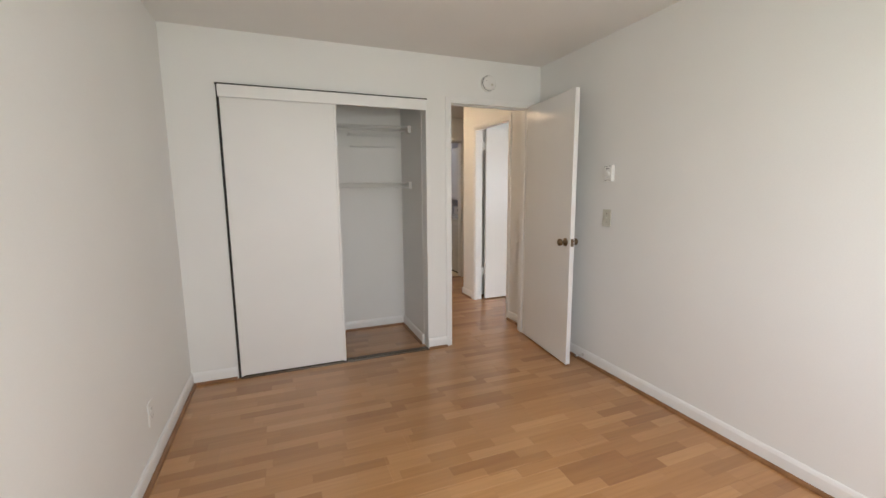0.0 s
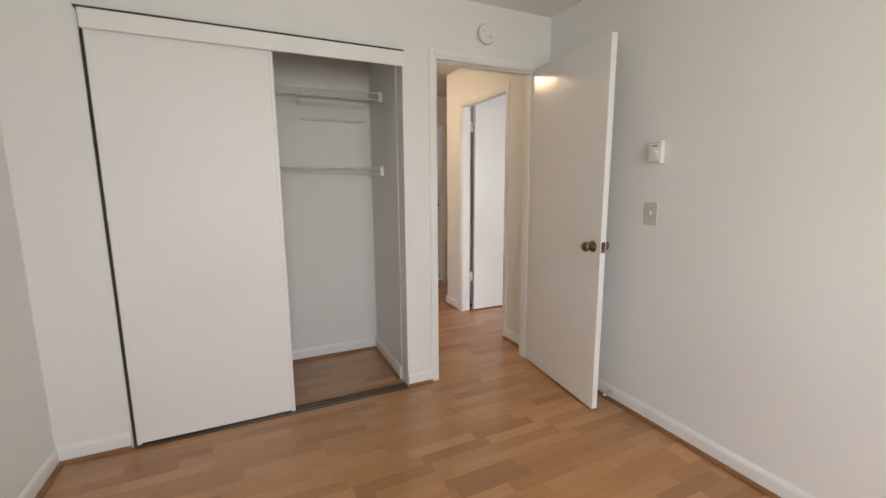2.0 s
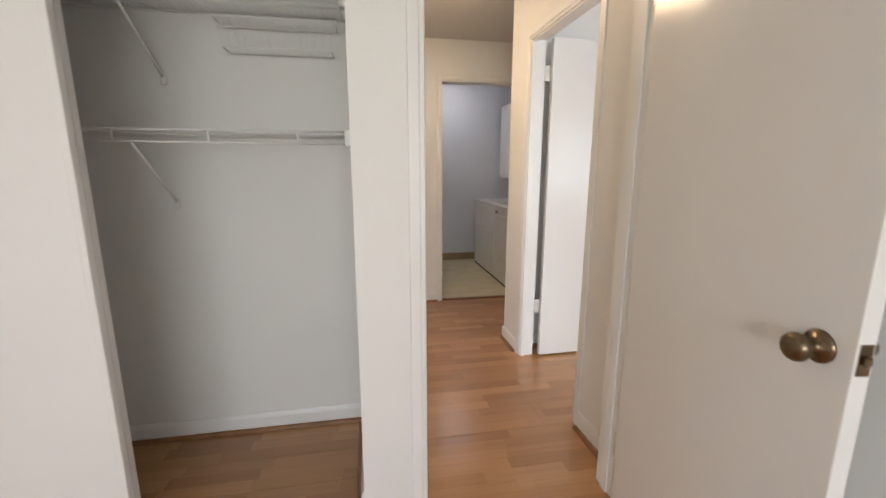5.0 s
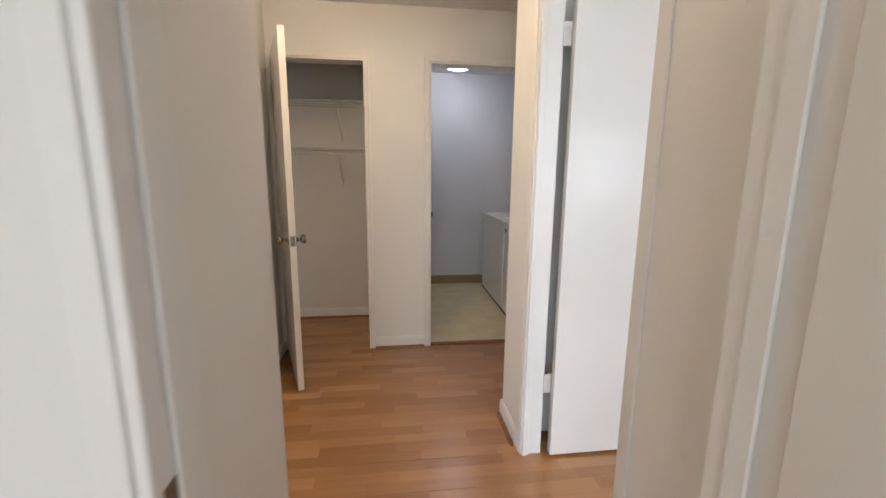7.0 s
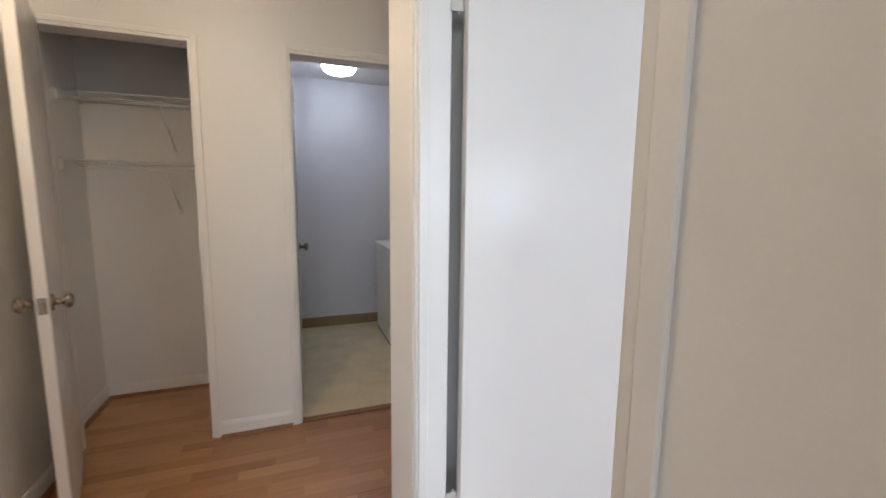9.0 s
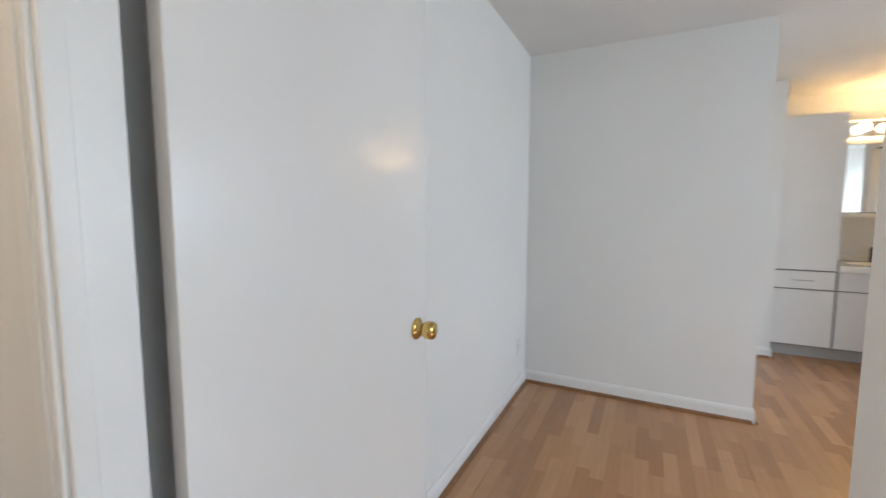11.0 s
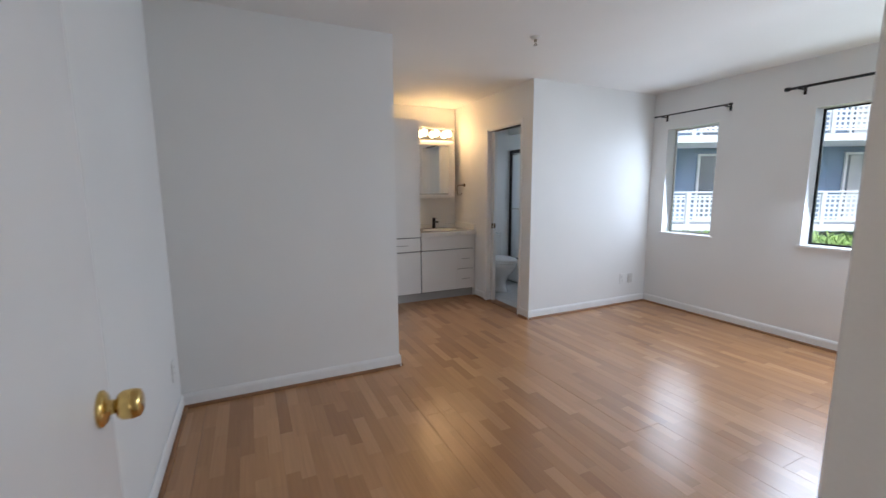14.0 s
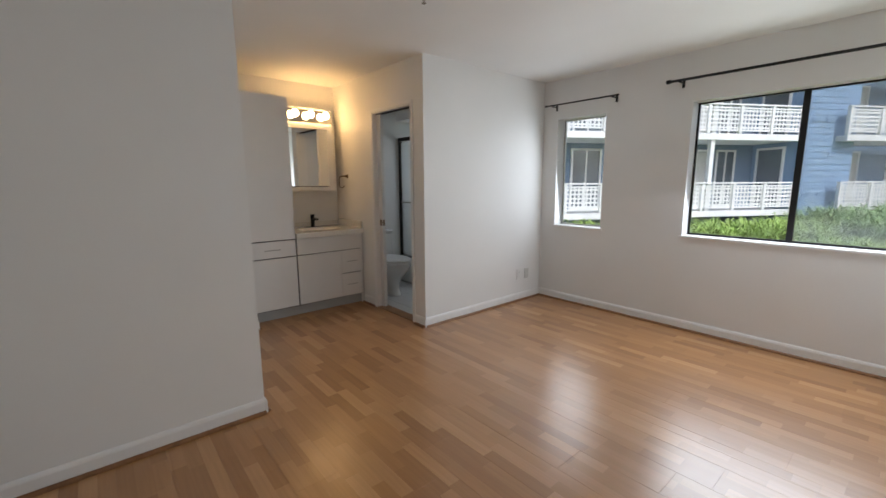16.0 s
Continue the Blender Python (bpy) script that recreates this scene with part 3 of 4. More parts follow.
def wire_shelf(name, x0, x1, back, depth, z, label, braces=(), wires=True, group="wire closet shelves", capped=(0, 1), foot=0.27):
    """A ventilated shelf: long rods, many cross wires, a front lip with spacers, end caps and diagonal braces."""
    s = thing(name, label, "shelf", ((x0 + x1) / 2, back, z), 0, group)
    h, f = (x1 - x0) / 2, -depth
    for y, dz in ((-0.012, 0), (f * .5, -0.004), (f, 0.0), (f, -0.042)):
        part("long_rod", tube((-h, y, dz), (h, y, dz), 0.0042, 8), WIRE, s, smooth=True)
    bm = bmesh.new()
    n = int((x1 - x0) / 0.0254)
    for k in range(n + 1):
        x = -h + 0.006 + k * (x1 - x0 - 0.012) / n
        add_tube(bm, (x, -0.004, 0.004), (x, f, 0.004), 0.0010, 4)
    tagged(part("cross_wires", bm, WIRE, s), kind="stuff")
    for k in range(int((x1 - x0) / 0.30) + 1):
        x = h - 0.195 - k * 0.305
        if x > -h:
            part("lip_spacer", box(x - 0.004, x + 0.004, f - 0.003, f + 0.003, -0.044, 0.003, 0.001), WIRE, s)
    for side in (-1, 1):
        if capped[side > 0]:
            part("end_cap", box(*sorted((side * (h - 0.028), side * (h - 0.001))), f - 0.010, f + 0.020, -0.054, 0.010, 0.003), PLASTIC, s)
            part("wall_clip", box(*sorted((side * (h - 0.018), side * (h - 0.001))), -0.020, -0.002, -0.012, 0.010, 0.002), PLASTIC, s)
    for x in braces:
        bx = x - (x0 + x1) / 2
        br = part("brace", tube((bx, f + 0.008, -0.042), (bx, -0.012, -foot), 0.0055, 8), WIRE, s, smooth=True)
        part("brace_foot", box(bx - 0.010, bx + 0.010, -0.018, -0.001, -foot - 0.03, -foot + 0.012, 0.003), PLASTIC, br)
    return s


wire_shelf("wire_shelf", W1X + 0.004, CLS - 0.002, CLB, 0.325, 1.878, "white wire closet shelf with diagonal braces", (0.53,), foot=0.25)
wire_shelf("wire_shelf", W1X + 0.004, CLS - 0.002, CLB, 0.320, 1.398, "white wire closet shelf with diagonal braces", (0.525,), foot=0.275)
# basket-shaped wires stand in for the shelf's shadow outline and a white bar
basket = thing("shelf_shadow_wires", "white wires that outline the shelf's shadow, with a bar", "basket", (1.0, CLB - 0.03, 1.728))
for z, w, d in ((0.0, 0.205, 0.09), (0.098, 0.225, 0.13)):
    bm = bmesh.new()
    for a, b in (((-w, 0, z), (-w, -d, z)), ((-w, -d, z), (w, -d, z)), ((w, -d, z), (w, 0, z)), ((-w, 0, z), (w, 0, z))):
        add_tube(bm, a, b, 0.0032, 6)
    part("hoop", bm, WIRE, basket)
for k in range(15):
    x = -0.20 + k * 0.40 / 14
    part("wire", tube((x, -0.09, 0), (x * 1.1, -0.13, 0.098), 0.0013, 5), WIRE, basket)
for x in (-0.215, 0.215):
    part("hanger", tube((x, -0.07, 0.096), (x, -0.07, 0.149), 0.003, 6), WIRE, basket)


# ---- small wall fixtures ----
def outlet(place, turn, label, material=PLASTIC, group="wall outlets"):
    """A duplex outlet; its face looks along -y before the turn."""
    o = thing("wall_outlet", label, "outlet", place, turn, group)
    part("cover_plate", box(-0.035, 0.035, -0.006, 0, -0.057, 0.057, 0.003, 2), material, o)
    for z in (-0.02, 0.02):
        s = part("socket", lathe([(0, 0), (0.0165, 0), (0.0165, 0.0018), (0.015, 0.0024), (0, 0.0024)], (0, -0.0058, z), "-Y", 20), material, o)
        for x in (-0.006, 0.006):
            part("slot", box(x - 0.001, x + 0.001, -0.0088, -0.0080, z - 0.002, z + 0.006), GREYP, s)
    return o


outlet((W1X, 2.292, 0.275), 90, "white duplex outlet low on the bedroom wall")
outlet((4.89, B2N, 0.315), 0, "white duplex outlet low on the bedroom wall")
outlet((VX, 0.296, 0.30), -90, "white duplex outlet near the window corner")
outlet((VX, 0.166, 0.295), -90, "grey cable outlet near the window corner", STEEL)

sw = thing("light_switch", "ivory toggle light switch beside the open door", "light switch", (E1B, 2.330, 1.130), -90)
part("cover_plate", box(-0.038, 0.038, -0.006, 0, -0.060, 0.060, 0.003, 2), IVORY, sw)
part("toggle", box(-0.005, 0.005, -0.017, -0.005, -0.004, 0.013, 0.002), IVORY, sw)
for z in (-0.030, 0.030):
    part("screw", lathe([(0, 0), (0.0032, 0), (0.0028, 0.0012), (0, 0.0014)], (0, -0.0058, z), "-Y", 10), AGED, sw)

th = thing("thermostat", "white wall thermostat with a round dial", "thermostat", (E1B, 2.318, 1.440), -90)
part("housing", box(-0.037, 0.037, -0.028, 0, -0.055, 0.055, 0.004, 2), PLASTIC, th)
part("dial", lathe([(0, 0), (0.022, 0), (0.021, 0.006), (0.017, 0.009), (0, 0.009)], (0.004, -0.0278, -0.010), "-Y", 28), PLASTIC, th, smooth=False)
part("temperature_window", box(-0.016, 0.016, -0.0288, -0.0276, 0.028, 0.034, 0.0003), GREYP, th, "grey printed scale")
for k in range(5):
    x = -0.024 + k * 0.012
    part("vent_slot", box(x - 0.0035, x + 0.0035, -0.0285, -0.0276, -0.049, -0.0445), GREYP, th)
    part("vent_slot", box(x - 0.0035, x + 0.0035, -0.0285, -0.0276, 0.045, 0.0485), GREYP, th)

sd = thing("smoke_detector", "round white smoke detector above the door", "smoke detector", (1.828, CLY, 2.195))
part("base", lathe([(0, 0), (0.066, 0), (0.066, 0.012), (0.062, 0.014), (0, 0.014)], (0, 0, 0), "-Y", 36), PLASTIC, sd, smooth=False)
part("cover", lathe([(0, 0.013), (0.060, 0.013), (0.058, 0.026), (0.050, 0.033), (0.020, 0.036), (0, 0.036)], (0, 0, 0), "-Y", 36), PLASTIC, sd)
part("test_button", lathe([(0, 0), (0.011, 0), (0.010, 0.003), (0, 0.003)], (0.018, -0.0345, -0.016), "-Y", 16), IVORY, sd)
part("indicator", lathe([(0, 0), (0.004, 0), (0.003, 0.002), (0, 0.002)], (-0.028, -0.0335, 0.012), "-Y", 10), GREYP, sd)
part("vent_ring", lathe([(0.0595, 0.016), (0.0605, 0.016), (0.0600, 0.022), (0.0590, 0.022)], (0, 0, 0), "-Y", 36), GREYP, sd)

sp = thing("fire_sprinkler", "small pendent fire sprinkler head in the ceiling", "sprinkler", (4.72, 2.262, CEIL))
part("escutcheon", lathe([(0, 0), (0.040, 0), (0.038, 0.004), (0.018, 0.012), (0, 0.012)], (0, 0, 0), "-Z", 28), PLASTIC, sp)
part("body", lathe([(0, 0.010), (0.011, 0.010), (0.011, 0.026), (0.006, 0.028), (0, 0.028)], (0, 0, 0), "-Z", 14), NICKEL, sp)
for s in (-1, 1):
    part("frame_arm", tube((s * 0.010, 0, -0.024), (s * 0.004, 0, -0.050), 0.002, 6), NICKEL, sp)
part("deflector", lathe([(0, 0.049), (0.014, 0.049), (0.014, 0.051), (0, 0.051)], (0, 0, 0), "-Z", 16), NICKEL, sp)


def dome_lamp(name, place, glow_mat, label, radius=0.14):
    l = thing(name, label, "ceiling lamp", place)
    part("base", lathe([(0, 0), (radius + 0.012, 0), (radius + 0.012, 0.016), (radius, 0.022), (0, 0.022)], (0, 0, 0), "-Z", 32), PLASTIC, l)
    part("shade", lathe([(0, 0.020), (radius, 0.020), (radius * .97, 0.040), (radius * .80, 0.068), (radius * .45, 0.086), (0, 0.092)], (0, 0, 0), "-Z", 32), glow_mat, l, "glowing glass dome shade", True)
    return l


dome_lamp("ceiling_lamp", (1.52, 4.60, CEIL), DOMEW, "warm glowing dome lamp on the hall ceiling")
dome_lamp("ceiling_lamp", (2.40, 6.98, CEIL), DOMEC, "cool white dome lamp on the laundry ceiling")

# ---- hall closet and laundry ----
wire_shelf("wire_shelf", HWX - 0.088, 1.878, HCB, 0.31, 1.83, "white wire shelf in the hall closet", (1.33,), capped=(1, 1))
wire_shelf("wire_shelf", HWX - 0.088, 1.878, HCB, 0.31, 1.475, "white wire shelf in the hall closet", (1.33,), capped=(1, 1))
structure("threshold", box(LA0, LA1, HNY - 0.004, HNY + 0.045, 0.0, 0.010, 0.004), SHOE, "brown wooden threshold at the laundry door", "threshold")
structure("vinyl_floor", box(1.97, LAE, HNY + 0.045, LAB, -0.012, 0.003), VINYL, "tan vinyl sheet floor of the laundry", "floor")


def washer(name, place, label, dryer=False, h=0.34):
    """A top loader that faces -x; its back stands at +x."""
    w = thing(name, label, "washing machine" if not dryer else "dryer", place, 0, "laundry machines")
    part("cabinet", box(-0.66, -0.02, -h, h, 0.02, 0.835, 0.012, 2), APPL, w)
    part("top", box(-0.675, -0.02, -h - 0.002, h + 0.002, 0.836, 0.868, 0.010, 2), APPL, w)
    part("lid", box(-0.62, -0.20, -0.25, 0.25, 0.8685, 0.877, 0.004), APPL, w)
    con = part("console", box(-0.16, -0.02, 0.005 - h, h - 0.005, 0.8682, 1.02, 0.02, 2), APPL, w)
    for y in (-0.22, -0.06, 0.18):
        part("dial", lathe([(0, 0), (0.030, 0), (0.026, 0.02), (0, 0.022)], (-0.1605, y, 0.95), "-X", 20), GREYP, con)
    part("kick_gap", box(-0.655, -0.03, 0.005 - h, h - 0.005, 0.0, 0.021), DARKLINE, w)
    if dryer:
        part("door", box(-0.672, -0.660, -0.25, 0.25, 0.28, 0.76, 0.005), APPL, w)
        part("badge", box(-0.664, -0.6595, h - 0.10, h - 0.03, 0.77, 0.80, 0.001), GREYP, w)
    return w


washer("washing_machine", (LAE - 0.02, 6.885, 0.003), "white top-loading washing machine beside the wall", False, 0.435)
washer("clothes_dryer", (LAE - 0.02, 6.10, 0.003), "white clothes dryer beside the washing machine", True)
uc = thing("laundry_wall_cabinet", "white two-door wall cabinet above the machines", "cabinet", (LAE, 6.80, 1.17))
part("body", box(-0.30, 0, -0.70, 0.60, 0, 0.90, 0.002), CABINET, uc)
for y0, y1 in ((-0.698, -0.052), (-0.046, 0.598)):
    part("cabinet_door", box(-0.32, -0.302, y0, y1, 0.004, 0.896, 0.004), CABINET, uc)
part("light_rail", box(-0.30, -0.28, -0.70, 0.60, -0.025, -0.0005, 0.002), CABINET, uc)


# ---- second bedroom: windows and rods ----
def window(name, x0, x1, label, split=None, screen=False):
    w = tagged(new(name), label, "window", kind="structure")
    y0 = WALLY - 0.125
    for a, b, z0, z1 in ((x0, x0 + 0.018, WZ0, WZ1), (x1 - 0.018, x1, WZ0, WZ1), (x0 + 0.018, x1 - 0.018, WZ0, WZ0 + 0.018), (x0 + 0.018, x1 - 0.018, WZ1 - 0.016, WZ1)):
        part("window_frame", box(a, b, y0 - 0.034, y0 - 0.012, z0, z1, 0.002), BLACK if split else STEEL, w, "black metal window frame" if split else "pale metal window frame")
    if split:
        part("mullion", box(split - 0.021, split + 0.021, y0 - 0.034, y0 - 0.008, WZ0 + 0.018, WZ1 - 0.016, 0.003), BLACK, w, "black metal meeting stile")
    spans = [(x0 + 0.018, x1 - 0.018)] if not split else [(x0 + 0.018, split - 0.021), (split + 0.021, x1 - 0.018)]
    for n, (a, b) in enumerate(spans):
        p = part("pane", box(a, b, y0 - 0.022, y0 - 0.018, WZ0 + 0.018, WZ1 - 0.016), GLASS, w, "clear glass pane")
        p.visible_shadow = False
        if screen and n == 0:
            s = part("insect_screen", box(a, b, y0 - 0.036, y0 - 0.035, WZ0 + 0.018, WZ1 - 0.016), SCREEN, w, "grey mesh insect screen")
            s.visible_shadow = False
    # painted lining and sill
    for a, b, z0, z1 in ((x0 - 0.001, x0 + 0.006, WZ0, WZ1), (x1 - 0.006, x1 + 0.001, WZ0, WZ1), (x0 + 0.006, x1 - 0.006, WZ1 - 0.006, WZ1 + 0.001)):
        part("lining", box(a, b, y0 + 0.001, WALLY + 0.002, z0, z1), TRIM, w)
    part("window_sill", box(x0 - 0.018, x1 + 0.018, y0 + 0.001, WALLY + 0.016, WZ0 - 0.016, WZ0 + 0.005, 0.004, 2), TRIM, w, "white painted window sill")
    return w


window("window_1", W1A, W1B, "small fixed window with white painted sill")
window("window_2", W2A, W2B, "wide black-framed sliding window with an insect screen", 3.372, True)


def curtain_rod(x0, x1, z, ends, label, radius=0.011, knob=0.016):
    r = thing("curtain_rod", label, "curtain rod", ((x0 + x1) / 2, WALLY, z), 0, "curtain rods")
    h, y = (x1 - x0) / 2, 0.085
    part("rod", tube((-h, y, 0), (h, y, 0), radius, 14), BLACK, r, smooth=True)
    for s in (-1, 1):
        part("finial", lathe([(0, 0), (knob, 0.001), (knob, 0.030), (knob * .8, 0.034), (0, 0.035)], (s * (h - 0.002), y, 0), "X" if s > 0 else "-X", 16), BLACK, r)
    for e in ends:
        x = e - (x0 + x1) / 2
        b = part("bracket", box(x - 0.009, x + 0.009, 0.0, 0.094, -0.016, -0.006, 0.002), BLACK, r)
        part("bracket_plate", box(x - 0.011, x + 0.011, 0.0, 0.006, -0.050, 0.012, 0.002), BLACK, b)
    return r


curtain_rod(4.717, 5.468, 2.107, (4.745, 5.405), "thin black curtain rod above the small window", 0.007, 0.009)
curtain_rod(2.46, 4.240, 2.138, (2.60, 4.165), "black curtain rod above the wide window", 0.011, 0.017)


# ---- vanity alcove ----
CX = 6.666                                     # cabinet fronts
tall = thing("tall_cabinet", "tall white bathroom cabinet with drawer and doors", "cabinet", (CX, 2.352, 0))
TW = AY - 2.352 - 0.004
part("carcass", box(0.018, AX - CX - 0.002, 0.002, TW, 0.10, 2.10, 0.001), CABINET, tall)
for nm, z0, z1 in (("upper_door", 0.778, 2.102), ("drawer_front", 0.613, 0.768), ("lower_door", 0.108, 0.603)):
    d = part(nm, box(0, 0.017, 0.003, TW - 0.002, z0, z1, 0.002), CABINET, tall)
    if nm == "drawer_front":
        part("finger_pull", box(-0.0008, 0.001, 0.15, 0.30, 0.682, 0.690, 0.0003), KICK, d, "faint recessed pull")
part("shadow_gap", box(0.0165, 0.0185, 0.0025, TW, 0.10, 2.10), GREYGAP, tall)
part("toe_kick", box(0.05, 0.066, 0.0, TW, 0.0, 0.10), KICK, tall)

van = thing("vanity_cabinet", "white vanity cabinet with flat doors and drawers", "cabinet", (CX, VY, 0))
VW = 2.352 - VY
part("carcass", box(0.018, AX - CX - 0.002, 0.008, VW - 0.008, 0.10, 0.775, 0.001), CABINET, van)
part("false_front", box(0, 0.017, 0.030, VW - 0.010, 0.612, 0.772, 0.002), CABINET, van)
part("cabinet_door", box(0, 0.017, 0.262, VW - 0.010, 0.108, 0.604, 0.002), CABINET, van)
for z0, z1 in ((0.360, 0.604), (0.108, 0.352)):
    d = part("drawer_front", box(0, 0.017, 0.030, 0.2615, z0, z1, 0.0008), CABINET, van)
    part("finger_pull", box(-0.0008, 0.001, 0.08, 0.20, (z0 + z1) / 2 - 0.003, (z0 + z1) / 2 + 0.004, 0.0003), KICK, d, "faint recessed pull")
part("filler_strip", box(0.012, 0.03, 0.003, 0.026, 0.0, 0.775, 0.001), CABINET, van)
part("shadow_gap", box(0.0165, 0.0185, 0.024, VW - 0.003, 0.10, 0.775), GREYGAP, van)
part("toe_kick", box(0.05, 0.066, 0.0, VW, 0.0, 0.10), KICK, van)


def sink_counter():
    """A counter with a moulded oval basin and low splash boards."""
    top = thing("sink_counter", "white cultured marble counter with moulded sink", "countertop", (CX, VY, 0.776))
    d, w = AX - CX - 0.002, VW - 0.003
    bm = bmesh.new()
    cx, cy, rx, ry, n = 0.275, w / 2, 0.165, 0.235, 32
    rings = []
    # outer rectangle ring meets the oval rim
    for f, z in (("out", 0.0), ("out", 0.052), (1.0, 0.052), (0.94, 0.044), (0.75, -0.03), (0.35, -0.075), (0.06, -0.08)):
        ring = []
        for k in range(n):
            c, s = math.cos(2 * math.pi * k / n), math.sin(2 * math.pi * k / n)
            if f == "out":
                q = max(abs(c), abs(s))
                x, y = d * (0.5 + 0.5 * c / q) - 0.022 * (1 if c / q < -0.99 else 0), 0.001 + (w - 0.002) * (0.5 + 0.5 * s / q)
            else:
                x, y = cx + rx * f * c, cy + ry * f * s
            ring.append(bm.verts.new((x, y, z)))
        rings.append(ring)
    for a, b in zip(rings, rings[1:]):
        for k in range(n):
            bm.faces.new((a[k], a[(k + 1) % n], b[(k + 1) % n], b[k]))
    bm.faces.new(rings[-1])
    part("slab", bm, COUNTER, top)
    part("back_splash", box(d - 0.018, d, 0.001, w, 0.0525, 0.10, 0.003), COUNTER, top)
    part("side_splash", box(0.0, d - 0.018, 0.001, 0.018, 0.0525, 0.125, 0.003), COUNTER, top)
    part("drain", lathe([(0, 0), (0.021, 0), (0.018, 0.003), (0, 0.003)], (cx, cy, -0.0795), "Z", 18), BLACK, top)
    return top


sink_counter()
fa = thing("faucet", "matt black single-lever basin faucet", "faucet", (7.13, 1.975, 0.829))
part("body", lathe([(0, 0), (0.026, 0), (0.026, 0.006), (0.021, 0.010), (0.021, 0.125), (0.019, 0.130), (0, 0.130)], (0, 0, 0), "Z", 20), BLACK, fa)
part("spout", box(-0.125, -0.015, -0.015, 0.015, 0.082, 0.100, 0.005, 2), BLACK, fa)
part("lever", box(-0.055, 0.020, -0.012, 0.012, 0.131, 0.140, 0.004, 2), BLACK, fa)

med = thing("mirror_cabinet", "white framed mirror cabinet above the sink", "mirror cabinet", (AX, 2.03, 1.233))
part("body", box(-0.160, 0, -0.316, 0.310, 0, 0.69, 0.002), TRIM, med)
fr = part("door_frame", box(-0.172, -0.161, -0.318, 0.312, 0.0, 0.69, 0.003), TRIM, med, "white painted frame")
part("mirror", box(-0.1765, -0.1725, -0.236, 0.308, 0.045, 0.645, 0.001), MIRROR, med, "clear mirror pane")
part("lower_rail", box(-0.1755, -0.1722, -0.236, 0.308, 0.038, 0.0445, 0.0005), DARKLINE, med)
for y0, y1 in ((-0.318, -0.280), (-0.279, -0.260), (-0.259, -0.238)):
    part("frame_bead", box(-0.181, -0.1722, y0, y1, 0.0, 0.69, 0.003), TRIM, fr)
part("bottom_bead", box(-0.181, -0.1722, -0.237, 0.312, 0.0, 0.037, 0.003), TRIM, fr)
part("top_bead", box(-0.181, -0.1722, -0.237, 0.312, 0.6465, 0.69, 0.003), TRIM, fr)

lb = thing("vanity_light_bar", "white light bar with three glowing globe bulbs", "wall lamp", (AX, 2.03, 1.925))
part("housing", box(-0.132, 0, -0.330, 0.310, 0.0, 0.175, 0.006), PLASTIC, lb, "white metal housing")
part("reflector", box(-0.138, -0.1325, -0.318, 0.300, 0.022, 0.153, 0.002), CHROME, lb, "polished metal reflector")
for k in range(3):
    y = -0.220 + k * 0.166
    part("lamp_holder", lathe([(0, 0), (0.024, 0), (0.020, 0.030), (0, 0.030)], (-0.1382, y, 0.098), "-X", 16), NICKEL, lb)
    part("bulb", lathe([(0.010, 0.026), (0.018, 0.030), (0.030, 0.040), (0.037, 0.054), (0.039, 0.066), (0.036, 0.080), (0.027, 0.093), (0.012, 0.101), (0, 0.102)], (-0.1382, y, 0.098), "-X", 20), BULBM, lb, "glowing round bulb", True)

tr = thing("towel_ring", "dark metal towel ring on the alcove wall", "towel ring", (6.965, VY, 1.385))
part("post", lathe([(0, 0), (0.022, 0), (0.022, 0.006), (0.008, 0.010), (0.008, 0.045), (0, 0.046)], (0, 0, 0), "Y", 16), AGED, tr)
bm = bmesh.new()
pts = [(0.0, 0.0), (0.090, 0.0), (0.125, -0.03), (0.125, -0.10), (0.10, -0.125), (0.03, -0.125), (0.0, -0.105)]
add_tube(bm, (-0.03, 0.04, 0.0), (0.090, 0.04, 0.0), 0.008, 8)
for a, b in zip(pts[1:], pts[2:]):
    add_tube(bm, (a[0], 0.04, a[1]), (b[0], 0.04, b[1]), 0.0045, 8)
part("ring", bm, AGED, tr, smooth=True)

# ---- pocket door ----
pk = thing("pocket_door", "white pocket door slid mostly into the wall", "door", (BD1, VY - 0.058, 0))
part("leaf", box(-0.075, -0.0145, -0.017, 0.017, 0.012, 1.978, 0.002), DOORM, pk)
pl = part("edge_pull", box(-0.0765, -0.074, -0.012, 0.012, 0.875, 0.935, 0.0008), AGED, pk, "dark brass edge pull")
part("face_pull", box(-0.070, -0.032, 0.0168, 0.0185, 0.875, 0.935, 0.0008), AGED, pl)
structure("door_track_gap", box(BD0 + 0.013, BD1 - 0.013, VY - 0.085, VY - 0.030, 1.9785, 1.9825), DARKLINE, "dark track slot above the pocket door", "door track")
structure("threshold", box(BD0 + 0.012, BD1 - 0.012, VY - 0.112, VY + 0.004, 0.0, 0.009, 0.004), SHOE, "brown wooden threshold at the bathroom door", "threshold")

